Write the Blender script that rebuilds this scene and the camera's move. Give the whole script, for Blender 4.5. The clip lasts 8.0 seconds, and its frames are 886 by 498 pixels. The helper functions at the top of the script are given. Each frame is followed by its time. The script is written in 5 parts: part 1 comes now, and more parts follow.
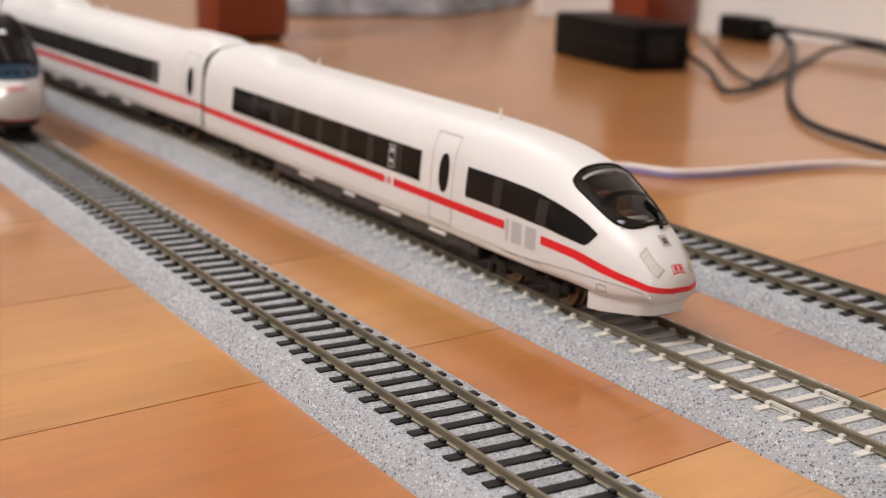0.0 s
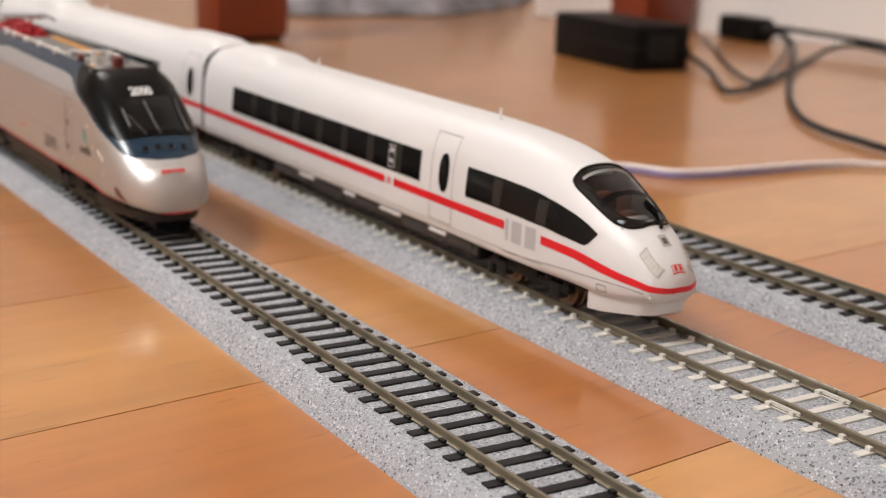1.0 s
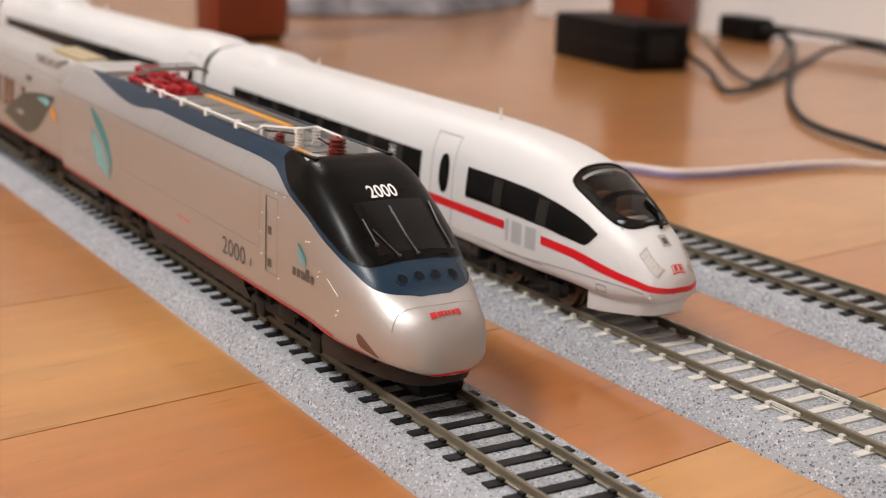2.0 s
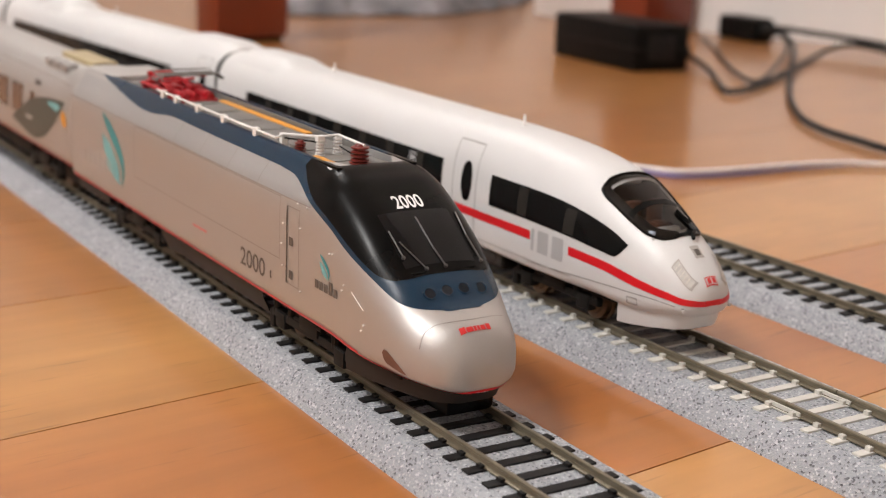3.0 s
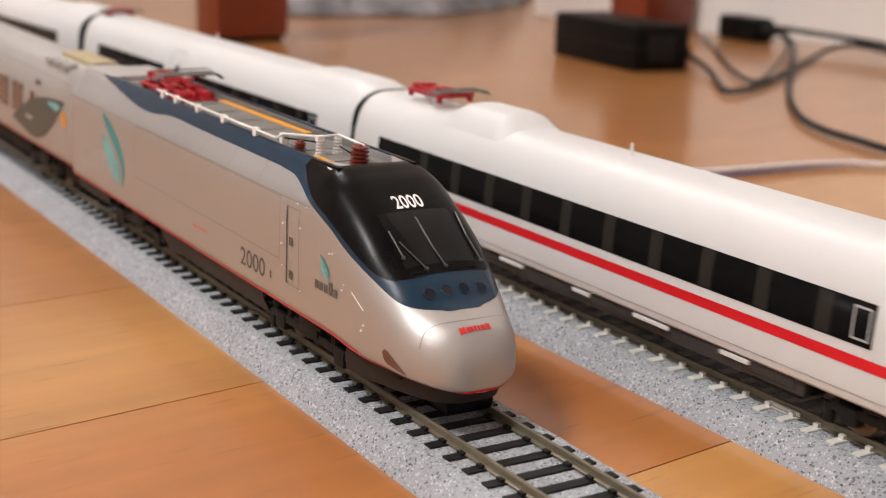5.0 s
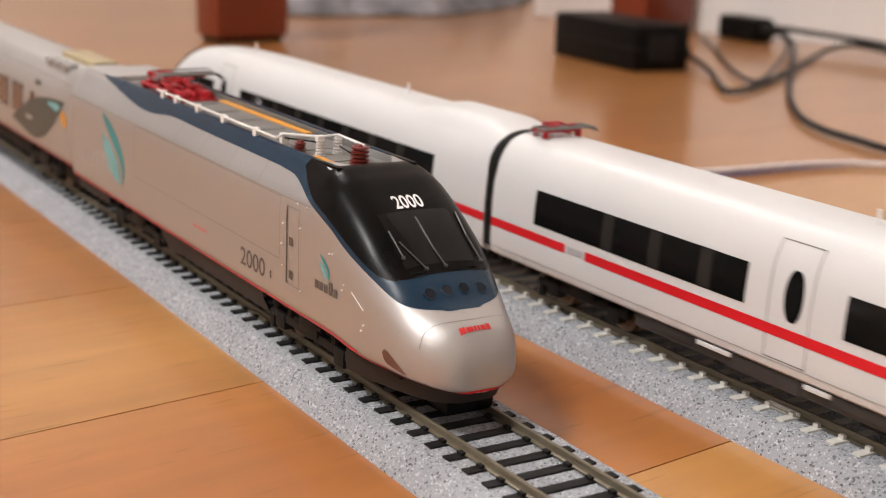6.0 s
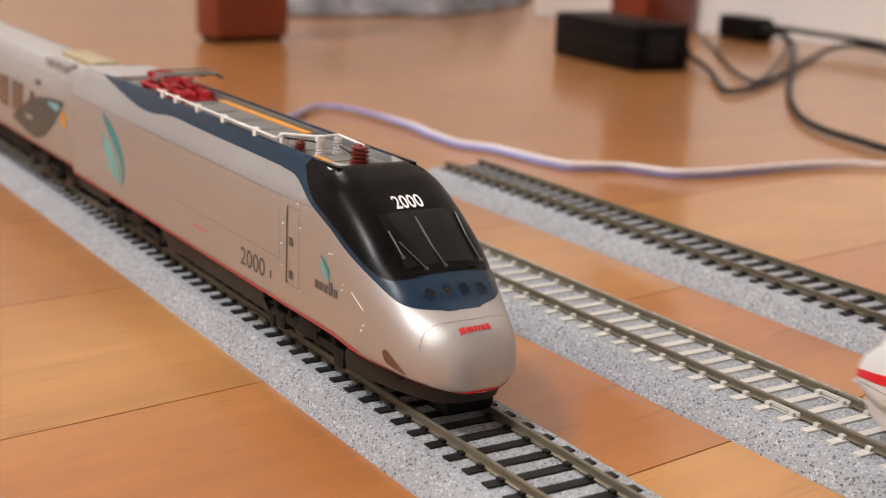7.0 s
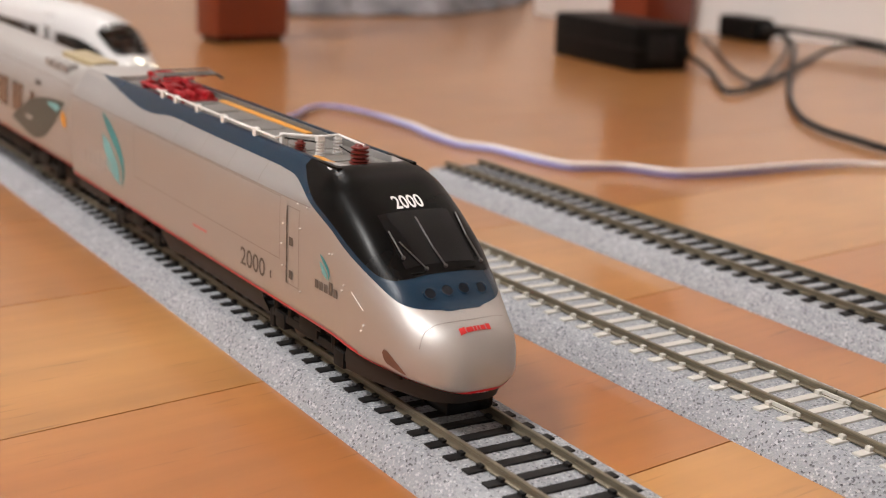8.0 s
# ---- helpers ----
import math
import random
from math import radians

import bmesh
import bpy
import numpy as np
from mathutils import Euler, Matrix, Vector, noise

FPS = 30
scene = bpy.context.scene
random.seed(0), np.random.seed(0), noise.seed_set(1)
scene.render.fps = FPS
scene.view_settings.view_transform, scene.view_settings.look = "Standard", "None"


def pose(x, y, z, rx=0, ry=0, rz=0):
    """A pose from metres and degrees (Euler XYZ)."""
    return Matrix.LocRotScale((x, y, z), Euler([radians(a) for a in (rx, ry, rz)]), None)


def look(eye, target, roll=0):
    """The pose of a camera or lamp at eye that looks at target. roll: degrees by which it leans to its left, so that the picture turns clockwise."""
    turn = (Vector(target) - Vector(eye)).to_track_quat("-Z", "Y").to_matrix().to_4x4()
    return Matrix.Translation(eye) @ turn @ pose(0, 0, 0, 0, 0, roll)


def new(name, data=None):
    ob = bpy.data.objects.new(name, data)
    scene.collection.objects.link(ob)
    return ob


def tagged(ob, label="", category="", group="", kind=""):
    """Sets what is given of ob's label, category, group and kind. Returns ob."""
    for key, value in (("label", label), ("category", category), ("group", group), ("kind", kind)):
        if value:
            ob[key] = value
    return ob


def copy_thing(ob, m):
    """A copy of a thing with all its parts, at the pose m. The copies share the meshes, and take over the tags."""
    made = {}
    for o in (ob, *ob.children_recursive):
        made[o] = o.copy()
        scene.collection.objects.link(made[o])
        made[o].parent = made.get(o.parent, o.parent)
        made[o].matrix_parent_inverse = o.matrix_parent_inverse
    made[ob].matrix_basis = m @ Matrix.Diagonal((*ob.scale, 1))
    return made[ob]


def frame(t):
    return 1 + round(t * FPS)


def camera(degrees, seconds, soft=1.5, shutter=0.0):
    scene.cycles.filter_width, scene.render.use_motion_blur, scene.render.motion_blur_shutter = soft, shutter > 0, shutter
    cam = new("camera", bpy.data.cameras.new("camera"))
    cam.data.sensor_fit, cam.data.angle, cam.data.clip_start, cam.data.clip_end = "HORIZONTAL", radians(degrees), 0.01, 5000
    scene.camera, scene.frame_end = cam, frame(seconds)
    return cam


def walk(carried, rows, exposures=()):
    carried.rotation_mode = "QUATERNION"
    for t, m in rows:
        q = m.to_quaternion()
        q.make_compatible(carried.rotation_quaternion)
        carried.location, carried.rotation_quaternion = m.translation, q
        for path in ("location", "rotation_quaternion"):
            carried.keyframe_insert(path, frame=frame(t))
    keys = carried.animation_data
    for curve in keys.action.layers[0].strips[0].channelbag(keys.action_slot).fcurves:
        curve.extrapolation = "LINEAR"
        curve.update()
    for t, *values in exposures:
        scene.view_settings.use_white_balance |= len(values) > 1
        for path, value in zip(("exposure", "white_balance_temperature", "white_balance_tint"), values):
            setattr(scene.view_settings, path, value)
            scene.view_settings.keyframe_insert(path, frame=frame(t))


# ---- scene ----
import itertools

MM = 0.001
cam = camera(35.763, 8.0, soft=1.1, shutter=0.12)
cam.data.dof.use_dof = True
cam.data.dof.focus_distance = 0.325
cam.data.dof.aperture_fstop = 18.0
EYE = look((0.23045, -0.16241, 0.12561), (-0.05567, 0.01835, 0.03639), 2.308)
walk(cam, [(0.0, EYE), (8.0, EYE)])

# ---- light: one warm ceiling lamp and an added fill light further down the room ----
world = bpy.data.worlds.new("world")
scene.world = world
world.use_nodes = True
world.node_tree.nodes["Background"].inputs[0].default_value = (1.0, 0.96, 0.92, 1)
world.node_tree.nodes["Background"].inputs[1].default_value = 0.05
scene.view_settings.exposure = 0.0


def lamp(name, place, target, size, power, colour):
    data = bpy.data.lights.new(name, "AREA")
    data.shape, data.size, data.energy, data.color = "DISK", size, power, colour
    ob = new(name, data)
    ob.matrix_world = look(place, target)
    return ob


lamp("ceiling_area_light", (-0.2, -1.5, 2.38), (-0.2, -1.4, 0), 0.6, 70, (1.0, 0.975, 0.957))
# Added fill without a fixture; puts glare on the far floor and roofs.
lamp("ceiling_area_light", (-2.2, 0.3, 2.38), (-2.2, 0.3, 0), 0.5, 27, (1.0, 0.975, 0.957))


# ---- materials ----
def material(name, colour, rough=0.5, metal=0.0, vary=0.08, scale=60.0, bump=0.0, bump_scale=400.0, coat=0.0, per_object=0.0, emit=None, spec=0.5):
    m = bpy.data.materials.new(name)
    m.use_nodes = True
    nt = m.node_tree
    b = nt.nodes["Principled BSDF"]
    b.inputs["Roughness"].default_value = rough
    b.inputs["Metallic"].default_value = metal
    b.inputs["Coat Weight"].default_value = coat
    b.inputs["Specular IOR Level"].default_value = spec
    b.inputs["Coat Roughness"].default_value = 0.12
    tc = nt.nodes.new("ShaderNodeTexCoord")
    n = nt.nodes.new("ShaderNodeTexNoise")
    n.inputs["Scale"].default_value = scale
    n.inputs["Detail"].default_value = 5
    nt.links.new(tc.outputs["Object"], n.inputs["Vector"])
    ramp = nt.nodes.new("ShaderNodeMapRange")
    ramp.inputs[1].default_value, ramp.inputs[2].default_value = 0.25, 0.75
    ramp.inputs[3].default_value, ramp.inputs[4].default_value = 1 - vary, 1 + vary
    nt.links.new(n.outputs[0], ramp.inputs[0])
    value = ramp.outputs[0]
    if per_object:
        info = nt.nodes.new("ShaderNodeObjectInfo")
        r2 = nt.nodes.new("ShaderNodeMapRange")
        r2.inputs[3].default_value, r2.inputs[4].default_value = 1 - per_object, 1 + per_object
        nt.links.new(info.outputs["Random"], r2.inputs[0])
        mul = nt.nodes.new("ShaderNodeMath")
        mul.operation = "MULTIPLY"
        nt.links.new(value, mul.inputs[0])
        nt.links.new(r2.outputs[0], mul.inputs[1])
        value = mul.outputs[0]
    vm = nt.nodes.new("ShaderNodeVectorMath")
    vm.operation = "SCALE"
    vm.inputs[0].default_value = colour
    nt.links.new(value, vm.inputs["Scale"])
    nt.links.new(vm.outputs[0], b.inputs["Base Color"])
    rr = nt.nodes.new("ShaderNodeMapRange")
    rr.inputs[3].default_value, rr.inputs[4].default_value = max(0.02, rough * 0.8), min(1, rough * 1.2)
    nt.links.new(n.outputs[0], rr.inputs[0])
    nt.links.new(rr.outputs[0], b.inputs["Roughness"])
    if bump:
        n2 = nt.nodes.new("ShaderNodeTexNoise")
        n2.inputs["Scale"].default_value = bump_scale
        n2.inputs["Detail"].default_value = 3
        nt.links.new(tc.outputs["Object"], n2.inputs["Vector"])
        bp = nt.nodes.new("ShaderNodeBump")
        bp.inputs["Strength"].default_value = bump
        bp.inputs["Distance"].default_value = 0.0003
        nt.links.new(n2.outputs[0], bp.inputs["Height"])
        nt.links.new(bp.outputs[0], b.inputs["Normal"])
    if emit:
        b.inputs["Emission Color"].default_value = (*emit[:3], 1)
        b.inputs["Emission Strength"].default_value = emit[3]
    return m


def wood_floor(name, dark, light):
    m = bpy.data.materials.new(name)
    m.use_nodes = True
    nt = m.node_tree
    b = nt.nodes["Principled BSDF"]
    tc = nt.nodes.new("ShaderNodeTexCoord")
    info = nt.nodes.new("ShaderNodeObjectInfo")
    off = nt.nodes.new("ShaderNodeVectorMath")
    off.operation = "ADD"
    comb = nt.nodes.new("ShaderNodeCombineXYZ")
    k = nt.nodes.new("ShaderNodeMath")
    k.operation = "MULTIPLY"
    k.inputs[1].default_value = 37.0
    nt.links.new(info.outputs["Random"], k.inputs[0])
    nt.links.new(k.outputs[0], comb.inputs[0])
    nt.links.new(k.outputs[0], comb.inputs[2])
    nt.links.new(tc.outputs["Object"], off.inputs[0])
    nt.links.new(comb.outputs[0], off.inputs[1])
    mp = nt.nodes.new("ShaderNodeMapping")
    mp.inputs["Scale"].default_value = (1.0, 0.09, 1.0)
    nt.links.new(off.outputs[0], mp.inputs[0])

    def noise_at(scale, detail, dist=0.0):
        n = nt.nodes.new("ShaderNodeTexNoise")
        n.inputs["Scale"].default_value, n.inputs["Detail"].default_value = scale, detail
        n.inputs["Distortion"].default_value = dist
        nt.links.new(mp.outputs[0], n.inputs["Vector"])
        return n
    big, fine = noise_at(14, 4, 0.6), noise_at(160, 5, 0.2)
    cr = nt.nodes.new("ShaderNodeValToRGB")
    cr.color_ramp.elements[0].position, cr.color_ramp.elements[1].position = 0.3, 0.72
    cr.color_ramp.elements[0].color = (*dark, 1)
    cr.color_ramp.elements[1].color = (*light, 1)
    nt.links.new(big.outputs[0], cr.inputs[0])
    grain = nt.nodes.new("ShaderNodeMapRange")
    grain.inputs[1].default_value, grain.inputs[2].default_value = 0.3, 0.7
    grain.inputs[3].default_value, grain.inputs[4].default_value = 0.92, 1.06
    nt.links.new(fine.outputs[0], grain.inputs[0])
    tone = nt.nodes.new("ShaderNodeMapRange")
    tone.inputs[3].default_value, tone.inputs[4].default_value = 0.96, 1.04
    nt.links.new(info.outputs["Random"], tone.inputs[0])
    mul = nt.nodes.new("ShaderNodeMath")
    mul.operation = "MULTIPLY"
    nt.links.new(grain.outputs[0], mul.inputs[0])
    nt.links.new(tone.outputs[0], mul.inputs[1])
    # worn, cloudy patches and small dark pores
    worn = nt.nodes.new("ShaderNodeTexNoise")
    worn.inputs["Scale"].default_value, worn.inputs["Detail"].default_value = 32, 6
    nt.links.new(off.outputs[0], worn.inputs["Vector"])
    wr = nt.nodes.new("ShaderNodeMapRange")
    wr.inputs[1].default_value, wr.inputs[2].default_value = 0.3, 0.7
    wr.inputs[3].default_value, wr.inputs[4].default_value = 0.94, 1.05
    nt.links.new(worn.outputs[0], wr.inputs[0])
    pores = noise_at(420, 2)
    pr = nt.nodes.new("ShaderNodeMapRange")
    pr.inputs[1].default_value, pr.inputs[2].default_value = 0.24, 0.36
    pr.inputs[3].default_value, pr.inputs[4].default_value = 0.72, 1.0
    nt.links.new(pores.outputs[0], pr.inputs[0])
    value = mul.outputs[0]
    for extra in (wr, pr):
        more = nt.nodes.new("ShaderNodeMath")
        more.operation = "MULTIPLY"
        nt.links.new(value, more.inputs[0])
        nt.links.new(extra.outputs[0], more.inputs[1])
        value = more.outputs[0]
    vm = nt.nodes.new("ShaderNodeVectorMath")
    vm.operation = "SCALE"
    nt.links.new(cr.outputs[0], vm.inputs[0])
    nt.links.new(value, vm.inputs["Scale"])
    nt.links.new(vm.outputs[0], b.inputs["Base Color"])
    b.inputs["Roughness"].default_value = 0.4
    b.inputs["Coat Weight"].default_value = 0.72
    b.inputs["Coat Roughness"].default_value = 0.13
    wav = nt.nodes.new("ShaderNodeTexNoise")
    wav.inputs["Scale"].default_value = 25
    nt.links.new(off.outputs[0], wav.inputs["Vector"])
    bp = nt.nodes.new("ShaderNodeBump")
    bp.inputs["Strength"].default_value, bp.inputs["Distance"].default_value = 0.004, 0.001
    nt.links.new(wav.outputs[0], bp.inputs["Height"])
    nt.links.new(bp.outputs[0], b.inputs["Normal"])
    return m


def ballast():
    m = bpy.data.materials.new("moulded_granite_ballast")
    m.use_nodes = True
    nt = m.node_tree
    b = nt.nodes["Principled BSDF"]
    tc = nt.nodes.new("ShaderNodeTexCoord")
    v = nt.nodes.new("ShaderNodeTexVoronoi")
    v.inputs["Scale"].default_value = 2000
    nt.links.new(tc.outputs["Object"], v.inputs["Vector"])
    sep = nt.nodes.new("ShaderNodeSeparateColor")
    nt.links.new(v.outputs["Color"], sep.inputs[0])
    cr = nt.nodes.new("ShaderNodeValToRGB")
    e = cr.color_ramp.elements
    e[0].position, e[0].color = 0.0, (0.085, 0.087, 0.098, 1)
    e[1].position, e[1].color = 0.14, (0.309, 0.325, 0.351, 1)
    a = cr.color_ramp.elements.new(0.06)
    a.color = (0.16, 0.166, 0.185, 1)
    a = cr.color_ramp.elements.new(0.86)
    a.color = (0.366, 0.382, 0.408, 1)
    a = cr.color_ramp.elements.new(0.95)
    a.color = (0.54, 0.55, 0.58, 1)
    nt.links.new(sep.outputs[0], cr.inputs[0])
    n = nt.nodes.new("ShaderNodeTexNoise")
    n.inputs["Scale"].default_value = 70
    nt.links.new(tc.outputs["Object"], n.inputs["Vector"])
    mr = nt.nodes.new("ShaderNodeMapRange")
    mr.inputs[3].default_value, mr.inputs[4].default_value = 0.85, 1.15
    nt.links.new(n.outputs[0], mr.inputs[0])
    vm = nt.nodes.new("ShaderNodeVectorMath")
    vm.operation = "SCALE"
    nt.links.new(cr.outputs[0], vm.inputs[0])
    nt.links.new(mr.outputs[0], vm.inputs["Scale"])
    nt.links.new(vm.outputs[0], b.inputs["Base Color"])
    b.inputs["Roughness"].default_value = 0.75
    bp = nt.nodes.new("ShaderNodeBump")
    bp.inputs["Strength"].default_value, bp.inputs["Distance"].default_value = 0.8, 0.0004
    nt.links.new(v.outputs["Distance"], bp.inputs["Height"])
    nt.links.new(bp.outputs[0], b.inputs["Normal"])
    return m


def tinted_glass(name, tint):
    """Clear tinted glazing: lets light through, with a glossy skin."""
    m = bpy.data.materials.new(name)
    m.use_nodes = True
    nt = m.node_tree
    nt.nodes.remove(nt.nodes["Principled BSDF"])
    clear, gloss, mix = nt.nodes.new("ShaderNodeBsdfTransparent"), nt.nodes.new("ShaderNodeBsdfGlossy"), nt.nodes.new("ShaderNodeMixShader")
    clear.inputs["Color"].default_value = (*tint, 1)
    gloss.inputs["Roughness"].default_value = 0.04
    fr = nt.nodes.new("ShaderNodeFresnel")
    fr.inputs["IOR"].default_value = 1.5
    nt.links.new(fr.outputs[0], mix.inputs[0])
    nt.links.new(clear.outputs[0], mix.inputs[1])
    nt.links.new(gloss.outputs[0], mix.inputs[2])
    nt.links.new(mix.outputs[0], nt.nodes["Material Output"].inputs["Surface"])
    return m


CAB_GLASS = tinted_glass("tinted_cab_glass", (0.86, 0.85, 0.84))
FLOOR = wood_floor("varnished_orange_board", (0.36, 0.117, 0.022), (0.48, 0.2, 0.046))
FLOOR_MID = wood_floor("varnished_amber_board", (0.376, 0.151, 0.0365), (0.4, 0.168, 0.0425))
FLOOR_GOLD = wood_floor("varnished_golden_board", (0.42, 0.177, 0.04), (0.545, 0.265, 0.07))
BALLAST = ballast()
WALL = material("matt_white_wall_paint", (0.78, 0.76, 0.74), 0.7, vary=0.03, scale=3, bump=0.1, bump_scale=90)
CEILING = material("white_ceiling_paint", (0.8, 0.79, 0.77), 0.85, vary=0.02, scale=2)
GAP = material("dark_floor_joint", (0.03, 0.012, 0.006), 0.7)
TIE_BLACK = material("black_plastic_sleeper", (0.009, 0.0085, 0.0085), 0.6, vary=0.2, scale=300, per_object=0.15, spec=0.3)
TIE_GREY = material("pale_grey_plastic_sleeper", (0.56, 0.545, 0.5), 0.6, vary=0.06, scale=300, per_object=0.04)
RAIL = material("nickel_silver_rail", (0.195, 0.168, 0.12), 0.42, metal=0.5, vary=0.15, scale=150)
RAIL_DARK = material("browned_rail_side", (0.13, 0.11, 0.075), 0.5, metal=0.4, vary=0.15, scale=150)
WHITE = material("white_train_paint", (0.65, 0.65, 0.65), 0.42, vary=0.025, scale=20)
RED = material("traffic_red_stripe", (0.66, 0.012, 0.02), 0.35, vary=0.04)
GLASS = material("smoked_black_window", (0.006, 0.006, 0.006), 0.14, vary=0.1, scale=40, spec=0.16)
SHIELD = material("dark_windscreen_glass", (0.005, 0.005, 0.006), 0.06, vary=0.1, scale=60, spec=0.25)
LINE = material("engraved_panel_line", (0.22, 0.21, 0.2), 0.6)
GREY = material("grey_underframe_plastic", (0.035, 0.033, 0.032), 0.55, vary=0.12, scale=90)
DARK = material("dark_underframe_plastic", (0.009, 0.0085, 0.008), 0.6, vary=0.3, scale=120, spec=0.2)
LETTER = material("grey_lettering", (0.42, 0.42, 0.43), 0.45)
WHEEL = material("brown_steel_wheel", (0.16, 0.11, 0.07), 0.35, metal=0.8)
PAN = material("signal_red_pantograph", (0.4, 0.012, 0.02), 0.4)
SILVER = material("silver_train_paint", (0.5, 0.49, 0.478), 0.44, metal=0.7, vary=0.03, scale=25, coat=0.04, bump=0.05, bump_scale=3000)
SILVER_TOP = material("light_silver_train_paint", (0.42, 0.417, 0.415), 0.4, metal=0.55, vary=0.04, scale=25)
BLUE = material("dark_blue_train_paint", (0.007, 0.028, 0.056), 0.26, vary=0.08, scale=25, spec=0.4)
BLACK = material("satin_black_train_paint", (0.003, 0.003, 0.003), 0.28, vary=0.1, scale=25, spec=0.1)
DECK = material("grey_roof_deck", (0.165, 0.158, 0.148), 0.5, vary=0.1, scale=120)
YELLOW = material("amber_roof_walkway", (0.7, 0.3, 0.03), 0.5, vary=0.08, scale=80)
TEAL = material("teal_tail_mark", (0.03, 0.25, 0.27), 0.4, vary=0.3, scale=90)
INSUL = material("red_brown_insulator", (0.16, 0.02, 0.015), 0.3, vary=0.05)
PLAIN_WHITE = material("white_plastic_fitting", (0.8, 0.79, 0.77), 0.4, vary=0.03)
TEXT_WHITE = material("white_numerals", (0.85, 0.85, 0.84), 0.5)
TEXT_DARK = material("dark_grey_numerals", (0.1, 0.085, 0.075), 0.5)
TEXT_RED = material("red_name_mark", (0.6, 0.03, 0.03), 0.45)
LAMP_WARM = material("lit_warm_headlamp", (0.9, 0.85, 0.75), 0.3, emit=(1.0, 0.86, 0.62, 9.0))
PINK = material("faded_pink_mark", (0.62, 0.2, 0.2), 0.5)
CAB_BROWN = material("brown_cab_seat", (0.15, 0.06, 0.035), 0.35)
CAB_PALE = material("pale_cab_wall", (0.5, 0.49, 0.48), 0.3)
LENS = material("clear_headlamp_lens", (0.75, 0.74, 0.72), 0.12, metal=0.3, vary=0.2, scale=400, coat=0.6)
LENS_DARK = material("unlit_lamp_lens", (0.003, 0.007, 0.014), 0.25, vary=0.1, spec=0.3)
LEDGE_SHADOW = material("ledge_shadow_line", (0.4, 0.385, 0.37), 0.5)
LINE_SOFT = material("soft_panel_line", (0.33, 0.3, 0.28), 0.5, metal=0.2)
TEAL_LIGHT = material("pale_teal_fin_and_glint", (0.16, 0.42, 0.44), 0.4, vary=0.2, scale=120)
MARK_GREY = material("faded_grey_print_and_glint", (0.4, 0.38, 0.36), 0.4)
MARK_GREEN = material("dark_green_print", (0.045, 0.06, 0.055), 0.35, vary=0.15, scale=60)
BROWN_GLASS = material("brown_tinted_window", (0.09, 0.045, 0.03), 0.2, coat=0.3)
CREAM = material("tan_roof_equipment", (0.42, 0.34, 0.2), 0.5, vary=0.1)
SKIRT = material("dark_grey_skirt_plastic", (0.022, 0.019, 0.017), 0.55, vary=0.12, spec=0.3)
GLASS_DIM = material("window_pillar_behind_glass", (0.028, 0.025, 0.022), 0.16, spec=0.16)
SCOOP = material("shaded_red_brown_recess", (0.17, 0.085, 0.06), 0.35, metal=0.3, vary=0.3, scale=200)
CAB_DARK = material("dark_brown_cab_lining", (0.035, 0.026, 0.022), 0.5)
CAB_REFLECTION = material("pale_blue_glass_reflection", (0.4, 0.46, 0.56), 0.3)
WIPER = material("dark_grey_wiper", (0.09, 0.088, 0.085), 0.3, metal=0.4)
MAHOGANY = material("dark_red_mahogany", (0.19, 0.032, 0.011), 0.35, vary=0.2, scale=14, coat=0.15)
PLASTIC = material("black_adapter_plastic", (0.005, 0.0047, 0.0045), 0.5, vary=0.1, scale=60, spec=0.12)
CABLE = material("black_cable_rubber", (0.009, 0.0085, 0.008), 0.55, spec=0.25)
WIRE_BLUE = material("violet_blue_wire_sleeve", (0.27, 0.28, 0.62), 0.4)
WIRE_WHITE = material("white_wire_sleeve", (0.75, 0.74, 0.76), 0.4)
FABRIC = material("mottled_grey_fabric", (0.2, 0.19, 0.2), 0.95, vary=0.75, scale=26, bump=0.8, bump_scale=300)


# ---- mesh helpers ----
def part(name, bm, mat, parent=None, label="", smooth=True):
    bmesh.ops.recalc_face_normals(bm, faces=bm.faces)
    me = bpy.data.meshes.new(name)
    bm.to_mesh(me)
    bm.free()
    me.materials.append(mat)
    if smooth:
        me.shade_smooth()
        me.set_sharp_from_angle(angle=radians(35))
    ob = new(name, me)
    ob.parent = parent
    if label:
        tagged(ob, label)
    return ob


def thing(name, label, category, place=None, group="", kind=""):
    ob = tagged(new(name), label, category, group, kind)
    if place is not None:
        ob.matrix_world = place
    return ob


def add_box(bm, x0, x1, y0, y1, z0, z1, bevel=0.0, m=None):
    got = bmesh.ops.create_cube(bm, size=1.0)["verts"]
    for v in got:
        v.co = Vector(((x0 + x1) / 2 + v.co.x * (x1 - x0), (y0 + y1) / 2 + v.co.y * (y1 - y0), (z0 + z1) / 2 + v.co.z * (z1 - z0)))
    if bevel:
        edges = list({e for v in got for e in v.link_edges})
        made = bmesh.ops.bevel(bm, geom=edges, offset=bevel, segments=2, affect="EDGES", profile=0.6)
        got = list({v for f in made["faces"] for v in f.verts} | {v for v in got if v.is_valid})
    if m is not None:
        bmesh.ops.transform(bm, matrix=m, verts=got)
    return got


def box(x0, x1, y0, y1, z0, z1, bevel=0.0):
    bm = bmesh.new()
    add_box(bm, x0, x1, y0, y1, z0, z1, bevel)
    return bm


